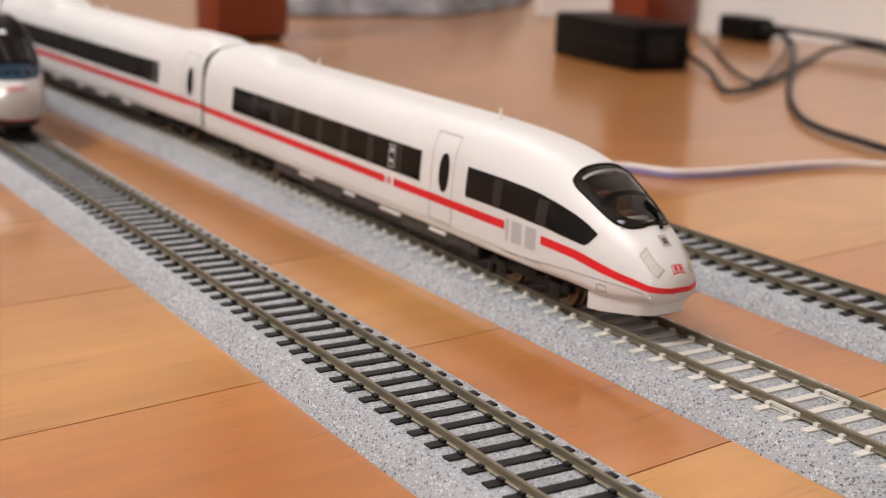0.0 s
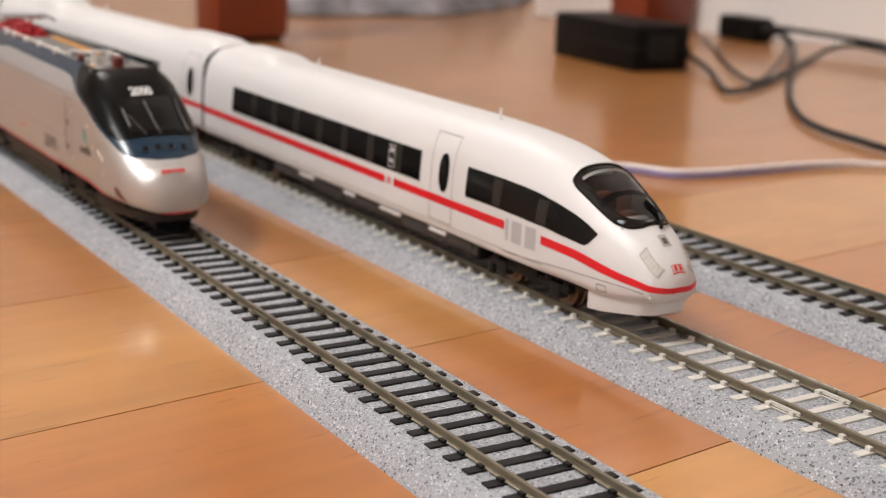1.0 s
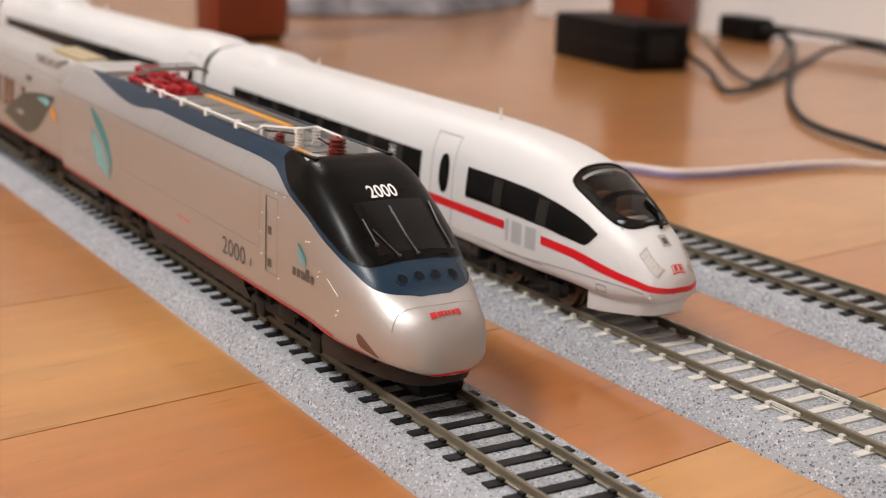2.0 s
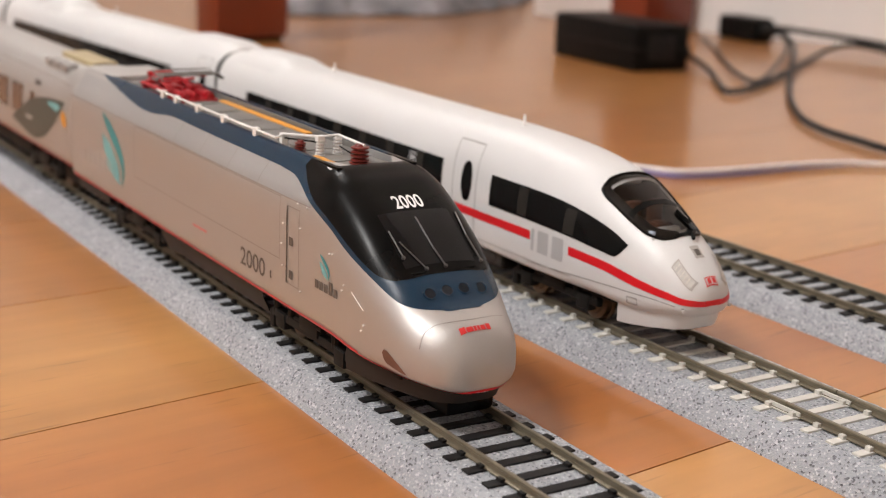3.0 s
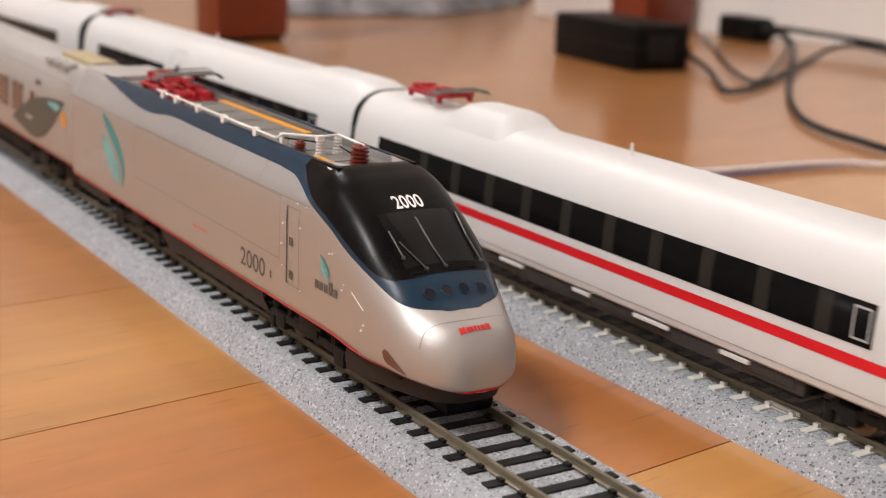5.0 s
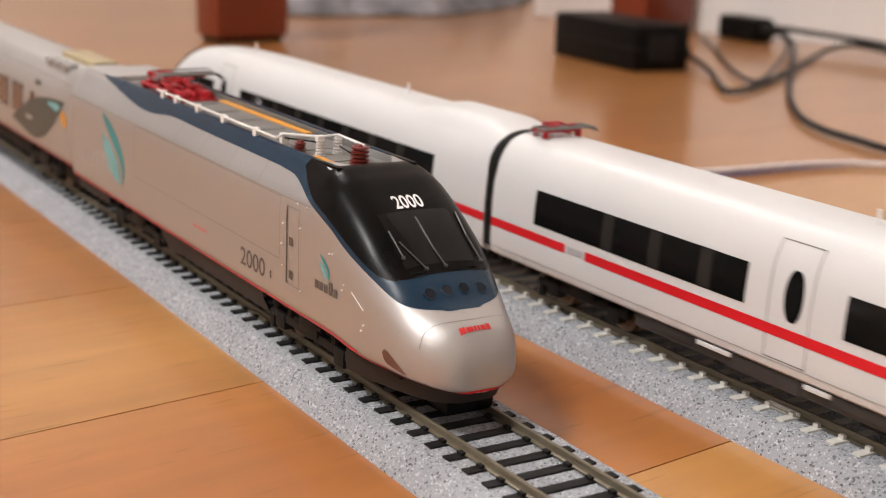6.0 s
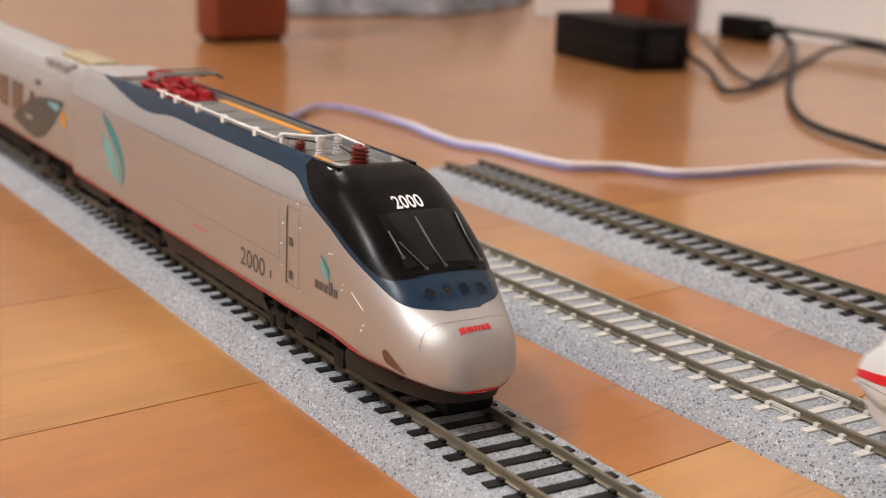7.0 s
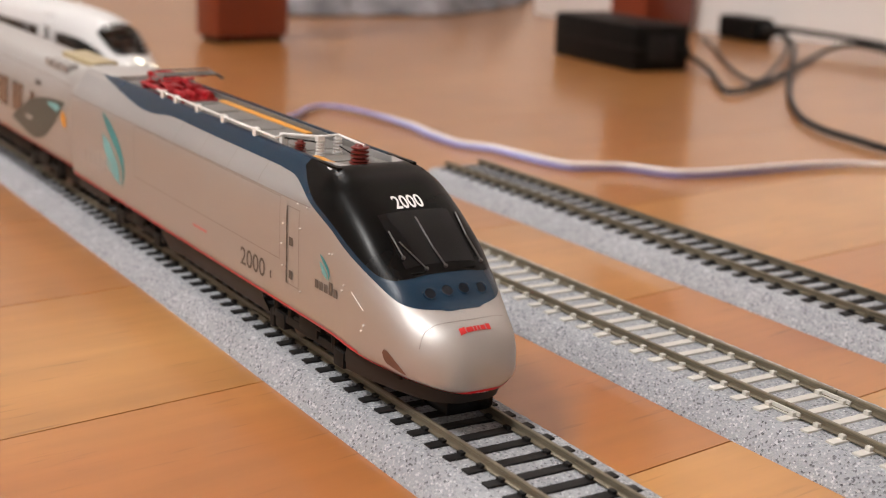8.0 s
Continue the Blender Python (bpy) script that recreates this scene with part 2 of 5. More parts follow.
def add_rod(bm, a, b, r, seg=10, r2=None):
    a, b = Vector(a), Vector(b)
    d = b - a
    got = bmesh.ops.create_cone(bm, cap_ends=True, segments=seg, radius1=r, radius2=r if r2 is None else r2, depth=d.length)["verts"]
    bmesh.ops.transform(bm, matrix=Matrix.Translation((a + b) / 2) @ d.to_track_quat("Z", "Y").to_matrix().to_4x4(), verts=got)


def rod(a, b, r, seg=10, r2=None):
    bm = bmesh.new()
    add_rod(bm, a, b, r, seg, r2)
    return bm


def turned(profile, seg=16, axis="z"):
    """A body turned from (radius, height) pairs."""
    bm = bmesh.new()
    rings = []
    for r, z in profile:
        ring = []
        for i in range(seg):
            a = 2 * math.pi * i / seg
            p = (r * math.cos(a), r * math.sin(a), z)
            ring.append(bm.verts.new(p if axis == "z" else (p[0], p[2], p[1])))
        rings.append(ring)
    for a, b in zip(rings, rings[1:]):
        for i in range(seg):
            bm.faces.new((a[i], a[(i + 1) % seg], b[(i + 1) % seg], b[i]))
    bm.faces.new(rings[0][::-1])
    bm.faces.new(rings[-1])
    return bm


def sheet(rows, closed=False):
    bm = bmesh.new()
    vs = [[bm.verts.new(p) for p in r] for r in rows]
    for a, b in zip(vs, vs[1:]):
        n = len(a)
        for i in range(n if closed else n - 1):
            j = (i + 1) % n
            q = [a[i], a[j], b[j], b[i]]
            try:
                bm.faces.new(q)
            except ValueError:
                pass
    return bm


def cord(name, points, radius, mat, parent, label=""):
    """A round cord through the points, smoothed."""
    cu = bpy.data.curves.new(name, "CURVE")
    cu.dimensions, cu.bevel_depth, cu.bevel_resolution, cu.resolution_u = "3D", radius, 3, 8
    sp = cu.splines.new("NURBS")
    sp.points.add(len(points) - 1)
    for p, c in zip(sp.points, points):
        p.co = (*c, 1)
    sp.use_endpoint_u, sp.order_u = True, 4
    ob = new(name, cu)
    me = bpy.data.meshes.new_from_object(ob.evaluated_get(bpy.context.evaluated_depsgraph_get()))
    bpy.data.objects.remove(ob)
    bpy.data.curves.remove(cu)
    me.materials.clear()
    me.materials.append(mat)
    me.shade_smooth()
    ob = new(name, me)
    ob.parent = parent
    if label:
        tagged(ob, label)
    return ob


def smooth_line(xs, ys):
    """A smooth curve through the knots, as a function."""
    xs, ys = np.array(xs, float), np.array(ys, float)
    h, d = np.diff(xs), np.diff(ys) / np.diff(xs)
    m = np.empty(len(xs))
    m[0], m[-1] = d[0], d[-1]
    for i in range(1, len(xs) - 1):
        m[i] = 0 if d[i - 1] * d[i] <= 0 else 3 * (h[i - 1] + h[i]) / ((2 * h[i] + h[i - 1]) / d[i - 1] + (h[i] + 2 * h[i - 1]) / d[i])

    def f(x):
        x = min(max(x, xs[0]), xs[-1])
        i = min(max(int(np.searchsorted(xs, x)) - 1, 0), len(h) - 1)
        t = (x - xs[i]) / h[i]
        return float((2 * t**3 - 3 * t**2 + 1) * ys[i] + (t**3 - 2 * t**2 + t) * h[i] * m[i] + (3 * t**2 - 2 * t**3) * ys[i + 1] + (t**3 - t**2) * h[i] * m[i + 1])
    return f


# ---- the room ----
def wall_run(name, a, b, label):
    """A wall 0.1 m thick from a to b, its face on that line, 2.4 m high, with a baseboard."""
    a, b = Vector((*a, 0)), Vector((*b, 0))
    d = b - a
    root = thing(name, label, "wall", Matrix.Translation(a) @ Matrix.Rotation(math.atan2(d.y, d.x), 4, "Z"), kind="structure")
    part("wall_face", box(0, d.length, 0, 0.1, 0, 2.4), WALL, root, smooth=False)
    return root


wall_run("wall_east", (-0.942, 0.688), (1.9, 1.96), "plain white painted wall above the wooden floor")
wall_run("wall_return", (-1.35, 1.99), (-0.962, 0.693), "plain white painted wall end at the corner")
wall_run("wall_far", (-4.3, 1.99), (-1.48, 1.99), "plain white painted wall in the background")
wall_run("wall_north", (-4.3, -1.75), (-4.3, 1.99), "plain white painted wall at the end of the room")
# unseen wall, set this close so its bounce fills the train sides
wall_run("wall_west_bounce", (1.9, -1.75), (-4.3, -1.75), "unseen white wall behind the camera, set close to bounce light")
wall_run("wall_south", (1.9, 1.99), (1.9, -1.75), "plain white painted wall at the near end")
ceiling = tagged(part("ceiling", box(-4.4, 2.0, -1.85, 2.1, 2.4, 2.5), CEILING, smooth=False), "white painted flat ceiling", "ceiling", kind="structure")

SLANT = math.degrees(math.atan(0.132))


def floor():
    """Long varnished boards, 95.5 mm wide, laid across the room with tight joints."""
    root = thing("floor", "glossy orange-brown hardwood strip floor", "floor", pose(-0.0796, 0, 0, 0, 0, SLANT), kind="structure")
    part("subfloor", box(-4.6, 2.6, -3.1, 2.5, -0.05, -0.0022), GAP, root, smooth=False)
    rng = random.Random(4)
    shared = {}
    for i in range(-45, 24):
        y = -3.1 - rng.uniform(0, 0.9)
        while y < 2.5:
            n = 2.8 if y < -2.4 else 3.4
            wood = FLOOR_GOLD if i in (-1, 1) else FLOOR if i == 0 else FLOOR_MID
            if (n, wood) not in shared:
                bm = box(0.00024, 0.09526, 0.0002, n - 0.0002, -0.012, 0.0, 0.0001)
                o = part("floor_board", bm, wood, root, smooth=False)
                shared[n, wood] = o.data
            else:
                o = new("floor_board", shared[n, wood])
                o.parent = root
            o.location = (i * 0.0955, y, 0)
            y += n
    return root


floor()


# ---- tracks ----
def mesh_mm(name, bm, mat, parent, label="", smooth=True):
    bmesh.ops.scale(bm, vec=(MM, MM, MM), verts=bm.verts)
    return part(name, bm, mat, parent, label, smooth)


SECTION = [(-21.7, 0), (-21.3, 0.9), (-20.2, 2.2), (-19, 3.5), (-17.8, 4.8), (-16.7, 5.9), (-15.8, 6.4), (-14, 6.5), (-11, 6.5), (-8, 6.5), (-5, 6.5), (-2.5, 6.5), (0, 6.5)]
SECTION = SECTION + [(-y, z) for y, z in SECTION[-2::-1]]


def roadbed(x0, x1, step):
    n = max(2, int((x1 - x0) / step))
    rows = []
    for i in range(n + 1):
        x = x0 + (x1 - x0) * i / n
        row = []
        for y, z in SECTION:
            k = 0.0 if z == 0 else 0.22
            d = noise.noise_vector(Vector((x * 0.55, y * 0.55, z * 0.5 + 3)))
            row.append((x if i in (0, n) else x + d.x * k, y + d.y * k, z + d.z * k))
        rows.append(row)
    bm = sheet(rows)
    bm.verts.ensure_lookup_table()
    m = len(SECTION)
    bm.faces.new([bm.verts[i] for i in range(m)])
    bm.faces.new([bm.verts[n * m + i] for i in range(m)][::-1])
    return bm


def bend(u):
    """The sideways drift of the middle track behind u = -300 mm, and its slope there: a shallow double bend."""
    top = 0.056
    if u > -300:
        return 0.0, 0.0
    if u > -440:
        d = -300 - u
        return -top * d * d / 280, top * d / 140
    if u > -880:
        return -top * 70 + top * (u + 440), top
    if u > -1020:
        d = -880 - u
        return -top * 70 - top * 440 - top * d + top * d * d / 280, top * (1 - d / 140)
    return -top * 580, 0.0


def bent(bm, on):
    if on:
        for v in bm.verts:
            v.co.y += bend(v.co.x)[0]
    return bm


def rail_bm(x0, x1, y):
    """Flat-bottomed rail: foot, web and rounded head."""
    s = [(-1.1, 7.0), (-1.1, 7.25), (-0.3, 7.5), (-0.28, 8.35), (-0.46, 8.55), (-0.46, 9.05), (-0.32, 9.2)]
    s = s + [(-a, b) for a, b in s[::-1]]
    rows = [[(x0 + (x1 - x0) * i / 10, y + a, b) for a, b in s] for i in range(11)]
    bm = sheet(rows, True)
    bm.verts.ensure_lookup_table()
    for r in (0, 10 * len(s)):
        bm.faces.new([bm.verts[r + i] for i in range(len(s))])
    return bm


def model_track(label, place, x0, x1, pitch, tie_x, mat, half, wide, joint, near, clip, curve=False):
    """A length of model track with moulded ballast: segments, sleepers one by one, two rails, joiners."""
    root = thing("model_track", label, "model track", place, "model tracks on the floor")
    k = math.floor((x0 - joint) / 246.0)
    while joint + k * 246 < x1:
        a, b = max(x0, joint + k * 246), min(x1, joint + (k + 1) * 246)
        fine = b > near[0] and a < near[1]
        mesh_mm("roadbed", bent(roadbed(a + 0.04, b - 0.04, 1.5 if fine else 8), curve), BALLAST, root)
        for y in (-8.65, 8.65):
            mesh_mm("rail", bent(rail_bm(a + 0.15, b - 0.15, y), curve), RAIL, root)
            if fine:
                bm = bmesh.new()
                for s in (-1, 1):
                    add_box(bm, b - 5, b + 5, y + s * 0.75 - 0.3, y + s * 0.75 + 0.3, 7.05, 8.2, 0.1)
                add_box(bm, b - 5, b + 5, y - 1.5, y + 1.5, 6.7, 7.05, 0.08)
                mesh_mm("rail_joiner", bent(bm, curve), RAIL_DARK if mat is TIE_BLACK else TIE_GREY, root)
        k += 1
    first = math.ceil((x0 + 3 - tie_x) / pitch)
    last = math.floor((x1 - 3 - tie_x) / pitch)
    shared, far = None, bmesh.new()
    for i in range(first, last + 1):
        x = tie_x + i * pitch
        if near[0] < x < near[1]:
            if shared is None:
                bm = bmesh.new()
                add_box(bm, -wide / 2, wide / 2, -half, half, 5.8, 7.0, 0.12)
                for y in (-8.65, 8.65):
                    for s in (-1, 1):
                        add_box(bm, -clip[0], clip[0], y + s * 1.45 - clip[1], y + s * 1.45 + clip[1], 6.9, 7.0 + clip[2])
                o = mesh_mm("sleeper", bm, mat, root)
                shared = o.data
            else:
                o = new("sleeper", shared)
                o.parent = root
            off, slope = bend(x) if curve else (0.0, 0.0)
            o.location = (x * MM, off * MM, 0)
            o.rotation_euler[2] = math.atan(slope)
        else:
            off = bend(x)[0] if curve else 0.0
            add_box(far, x - wide / 2, x + wide / 2, off - half, off + half, 5.8, 7.0)
    mesh_mm("far_sleepers", far, mat, root, smooth=False)["kind"] = "stuff"
    return root


T1 = pose(0, 0, 0)
T2 = pose(0, 0.08319, 0, 0, 0, 0.619)
T3 = pose(0, 0.16286, 0, 0, 0, -0.094)
model_track("grey ballasted model track with black sleepers on the floor", T1, -1300, 330, 7.657, 0, TIE_BLACK, 14.0, 2.9, -106.0, (-700, 120), (0.9, 0.55, 0.7))
model_track("grey ballasted model track with pale concrete sleepers on the floor", T2, -3700, 1900, 7.758, -46.1, TIE_GREY, 14.3, 2.5, 12.8, (-700, 160), (0.75, 0.6, 1.0), True)
model_track("short grey ballasted model track with black sleepers", T3, -272, 330, 7.63, -60.7, TIE_BLACK, 14.0, 2.9, -28.0, (-320, 160), (0.9, 0.55, 0.7))


# ---- train bodies: a hull is a family of cross-sections along the car, s mm behind the nose ----
class Hull:
    def __init__(self, width, top, bottom, middle, high, low, poly=None, well=None):
        self.width, self.top, self.bottom, self.middle = width, top, bottom, middle
        self.high, self.low, self.poly, self.well = high, low, poly, well

    def half(self, s, z):
        """The half width at a height."""
        w, t, b = self.width(s), self.top(s), self.bottom(s)
        c = self.waist(s)
        if z >= c:
            k = min(1, max(0, (z - c) / (t - c)))
            n = self.high(s)
            y = w * max(0.0, 1 - k**n) ** (1 / n)
            if self.poly:
                mix, f = self.poly
                a = mix(s)
                if a > 0:
                    y = y * (1 - a) + w * f(z) * a
            return y
        k = min(1, max(0, (c - z) / (c - b)))
        n = self.low(s) if callable(self.low) else self.low
        return w * max(0.0, 1 - k**n) ** (1 / n)

    def waist(self, s):
        """The height of the greatest width."""
        if callable(self.middle):
            return self.middle(s)
        return self.bottom(s) + (self.top(s) - self.bottom(s)) * self.middle

    def heights(self, s, z0=None, z1=None, n=14):
        t, b = self.top(s), self.bottom(s)
        z0 = b if z0 is None else max(b, min(z0, t))
        z1 = t if z1 is None else max(b, min(z1, t))
        return [z0 + (z1 - z0) * (1 - (1 - i / n) ** 1.9) for i in range(n + 1)]

    def arc(self, s, z0, grow=0.0, n=14):
        """Points from the height z0 on one side over the roof down to z0 on the other."""
        zs = self.heights(s, z0, None, n)
        left = [Vector((-s, -self.half(s, z), z)) for z in zs]
        left += [Vector((-s, left[-1].y * (1 - i / 3), zs[-1])) for i in range(1, 3)]
        line = left + [Vector((-s, 0, self.top(s)))] + [Vector((p.x, -p.y, p.z)) for p in left[::-1]]
        return self.pushed(line, s, grow)

    def normal(self, s, y, z):
        e = 0.4
        dz = (self.half(s, z + e) - self.half(s, z - e)) / (2 * e)
        ds = (self.half(s + e, z) - self.half(max(0, s - e), z)) / (2 * e)
        sign = -1 if y < 0 else 1
        n = Vector((ds, sign, -dz))
        if abs(y) < 0.35 * self.width(s) + 0.01 or z > self.top(s) - 0.6:
            t = (self.top(s + e) - self.top(max(0, s - e))) / (2 * e)
            n = Vector((t, n.y / n.length * 0.15 * (abs(y) > 0.01), 1))
        return n.normalized()

    def pushed(self, line, s, grow):
        return [p + self.normal(s, p.y, p.z) * grow for p in line] if grow else line

    def side(self, s, z, grow, right=True):
        y = -self.half(s, z)
        p = Vector((-s, y, z))
        p += self.normal(s, y, z) * grow
        return p if right else Vector((p.x, -p.y, p.z))

    def roof(self, s, y, grow=0.0):
        """The point of the upper skin at a distance from the middle line."""
        a, b = self.waist(s), self.top(s)
        for _ in range(24):
            m = (a + b) / 2
            if self.half(s, m) > abs(y):
                a = m
            else:
                b = m
        p = Vector((-s, y, a))
        return p + self.normal(s, y, a) * grow if grow else p

    def plate(self, s0, s1, y0, y1, grow, ns=8, ny=8):
        """A patch of the upper skin between two lines s0, s1 and two distances y0, y1, which may be functions of s."""
        f0 = y0 if callable(y0) else (lambda s: y0)
        f1 = y1 if callable(y1) else (lambda s: y1)
        rows = []
        for i in range(ns + 1):
            s = s0 + (s1 - s0) * i / ns
            rows.append([self.roof(s, f0(s) + (f1(s) - f0(s)) * j / ny, grow) for j in range(ny + 1)])
        return sheet(rows)

    def shell(self, stations, n=14):
        rows = []
        for s in stations:
            zs = self.heights(s, n=n)
            b = self.bottom(s)
            c = self.waist(s)
            low = [b + (c - b) * (i / 6) ** 1.6 for i in range(7)]
            up = [c + (self.top(s) - c) * (1 - (1 - i / n) ** 1.9) for i in range(1, n + 1)]
            half = [(self.half(s, z), z) for z in low + up]
            deep = self.well[2] if self.well and self.well[0] <= s <= self.well[1] else 0.0
            half += [(half[-1][0] * k, half[-1][1] - deep * (k < 0.9)) for k in (0.92, 0.9 - 1e-3, 0.3)]
            ring = [Vector((-s, -y, z)) for y, z in half] + [Vector((-s, 0, self.top(s) - deep))] + [Vector((-s, y, z)) for y, z in half[::-1]]
            rows.append(ring)
        m = min(len(r) for r in rows)
        assert all(len(r) == m for r in rows)
        bm = sheet(rows, True)
        bm.verts.ensure_lookup_table()
        bm.faces.new([bm.verts[i] for i in range(m)])
        bm.faces.new([bm.verts[(len(rows) - 1) * m + i] for i in range(m)][::-1])
        bmesh.ops.remove_doubles(bm, verts=bm.verts, dist=0.002)
        return bm

    def patch(self, s0, s1, lo, hi, grow, right=True, ns=None, nz=6):
        """A patch of skin on one side between s0 and s1, from lo(s) up to hi(s)."""
        lo = lo if callable(lo) else (lambda s, v=lo: v)
        hi = hi if callable(hi) else (lambda s, v=hi: v)
        ns = ns or max(2, int(abs(s1 - s0) / 3))
        rows = []
        for i in range(ns + 1):
            s = s0 + (s1 - s0) * i / ns
            a, b = lo(s), max(lo(s) + 0.01, hi(s))
            rows.append([self.side(s, a + (b - a) * j / nz, grow, right) for j in range(nz + 1)])
        return sheet(rows)

    def cover(self, s0, s1, lo, grow, ns, n=14):
        """A patch of skin over the roof from side to side, down to lo(s)."""
        bm = sheet([self.arc(s, lo(s), grow, n) for s in (s0 + (s1 - s0) * (i / ns) ** 1.5 for i in range(ns + 1))])
        bmesh.ops.remove_doubles(bm, verts=bm.verts, dist=0.002)
        return bm


def frame_patch(hull, s0, s1, z0, z1, w, grow, right):
    """A thin outline: four narrow strips."""
    bm = bmesh.new()
    for a, b, c, d in ((s0, s0 + w, z0, z1), (s1 - w, s1, z0, z1), (s0, s1, z0, z0 + w), (s0, s1, z1 - w, z1)):
        ns = max(1, int((b - a) / 3))
        nz = max(1, int((d - c) / 2))
        grid = [[bm.verts.new(hull.side(a + (b - a) * i / ns, c + (d - c) * j / nz, grow, right)) for j in range(nz + 1)] for i in range(ns + 1)]
        for i in range(ns):
            for j in range(nz):
                bm.faces.new((grid[i][j], grid[i + 1][j], grid[i + 1][j + 1], grid[i][j + 1]))
    return bm


def oval(hull, s, z, a, b, grow, right):
    bm = bmesh.new()
    n = 24
    ring = [bm.verts.new(hull.side(s + a * math.copysign(abs(math.cos(2 * math.pi * i / n)) ** 0.8, math.cos(2 * math.pi * i / n)), z + b * math.sin(2 * math.pi * i / n), grow, right)) for i in range(n)]
    mid = bm.verts.new(hull.side(s, z, grow, right))
    for i in range(n):
        bm.faces.new((mid, ring[i], ring[(i + 1) % n]))
    return bm


def bogie(parent, s, mat=None, frame_y=12.5, base=27.0, radius=5.3):
    """A two-axle bogie with wheels, side frames and springs, centred s mm behind the nose."""
    bm = bmesh.new()
    for y in (-frame_y, frame_y):
        add_box(bm, -base / 2 - 6, base / 2 + 6, y - 1.2, y + 1.2, 5.2, 7.6, 0.4)
        for x in (-base / 2, base / 2):
            add_box(bm, x - 2.6, x + 2.6, y - 1.7, y + 1.7, 3.2, 7.4, 0.5)
            add_rod(bm, (x - 4.2, y, 6.5), (x - 4.2, y, 10.5), 1.3, 8)
            add_rod(bm, (x + 4.2, y, 6.5), (x + 4.2, y, 10.5), 1.3, 8)
        add_box(bm, -5, 5, y - 1.8, y + 1.8, 6.5, 11, 0.5)
        add_rod(bm, (-8, y * 1.08, 8.4), (7, y * 1.08, 9.4), 0.7, 8)
        add_box(bm, -base / 2 - 8, -base / 2 - 5.5, y - 0.8, y + 0.8, 1.6, 6.5, 0.2)
    add_box(bm, -7, 7, -12, 12, 6.5, 11.5, 0.6)
    bmesh.ops.translate(bm, vec=(-s, 0, 0), verts=bm.verts)
    bo = mesh_mm("bogie", bm, mat or DARK, parent, "dark bogie frame with springs")
    for x in (-base / 2, base / 2):
        for y in (-8.4, 8.4):
            k = -1 if y < 0 else 1
            w = turned([(1.0, 1.9), (radius - 1.6, 1.9), (radius - 1.4, 1.2), (radius - 0.9, 1.2), (radius, 1.0), (radius, -1.0), (radius + 0.8, -1.2), (radius + 0.8, -1.9), (1.0, -1.9)], 20, "y")
            if y < 0:
                bmesh.ops.scale(w, vec=(1, -1, 1), verts=w.verts)
            bmesh.ops.translate(w, vec=(-s + x, y, radius), verts=w.verts)
            mesh_mm("wheel", w, WHEEL, bo)
    return bo


def glyphs(text, size, bold=0.0):
    """Flat numerals of the built-in font as points and faces, centred on the origin."""
    cu = bpy.data.curves.new("numerals", "FONT")
    cu.body, cu.size, cu.align_x, cu.align_y = text, size, "CENTER", "CENTER"
    cu.resolution_u, cu.offset = 6, bold
    ob = new("numerals", cu)
    me = bpy.data.meshes.new_from_object(ob.evaluated_get(bpy.context.evaluated_depsgraph_get()))
    bpy.data.objects.remove(ob)
    bpy.data.curves.remove(cu)
    bm = bmesh.new()
    bm.from_mesh(me)
    bpy.data.meshes.remove(me)
    bmesh.ops.triangulate(bm, faces=bm.faces)
    bmesh.ops.subdivide_edges(bm, edges=[e for e in bm.edges if e.calc_length() > size * 0.2], cuts=2)
    return bm


# ---- the white express train ----
ICE_W = smooth_line([0, 0.6, 1.5, 3, 6, 10, 16, 25, 36, 50, 70], [2.5, 4.6, 6.5, 8.6, 10.1, 11.9, 13.5, 15.1, 16.4, 17.0, 17.0])
ICE_T = smooth_line([0, 0.6, 2, 5, 11, 18, 27, 37, 48, 62, 80, 100], [16.2, 17.9, 19.9, 23.1, 27.8, 31.5, 36.3, 40.8, 43.4, 45.0, 45.8, 46.0])
ICE_B = smooth_line([0, 0.6, 2, 6, 14, 20, 28, 38, 60], [12.6, 11.2, 9.4, 8.6, 7.6, 7.8, 8.5, 8.8, 8.8])
ICE_C = smooth_line([0, 0.6, 2, 5, 11, 18, 27, 37, 48, 62, 80, 100], [13.7, 13.2, 12.6, 13.1, 13.8, 14.4, 15.5, 16.7, 17.4, 17.8, 18.1, 18.1])
ICE = Hull(ICE_W, ICE_T, ICE_B, ICE_C, smooth_line([0, 10, 30, 60, 100], [2.0, 2.1, 2.4, 2.9, 3.3]), smooth_line([0, 6, 20, 60], [2.4, 3.0, 5, 8]))
FLAT = Hull(lambda s: 17.0, lambda s: 46.0, lambda s: 8.8, lambda s: 18.1, lambda s: 3.3, 8)
WIN = (23.4, 33.4)


ice_line = smooth_line([0, 1.1, 7.4, 16, 29, 41, 60, 300], [13.4, 13.6, 15.0, 16.5, 18.7, 19.4, 19.8, 19.8])


def roof_hump(x0, x1, h):
    rows = []
    for i in range(17):
        t = i / 16
        x = x0 + (x1 - x0) * t
        k = h * min(1, math.sin(t * math.pi) * 1.7)
        rows.append([Vector((x, y, FLAT.roof(0, y).z + k * (1 - (abs(y) / 12.6) ** 4) - 0.06)) for y in (-12.5, -11.5, -10, -8, -5, 0, 5, 8, 10, 11.5, 12.5)])
    return sheet(rows)


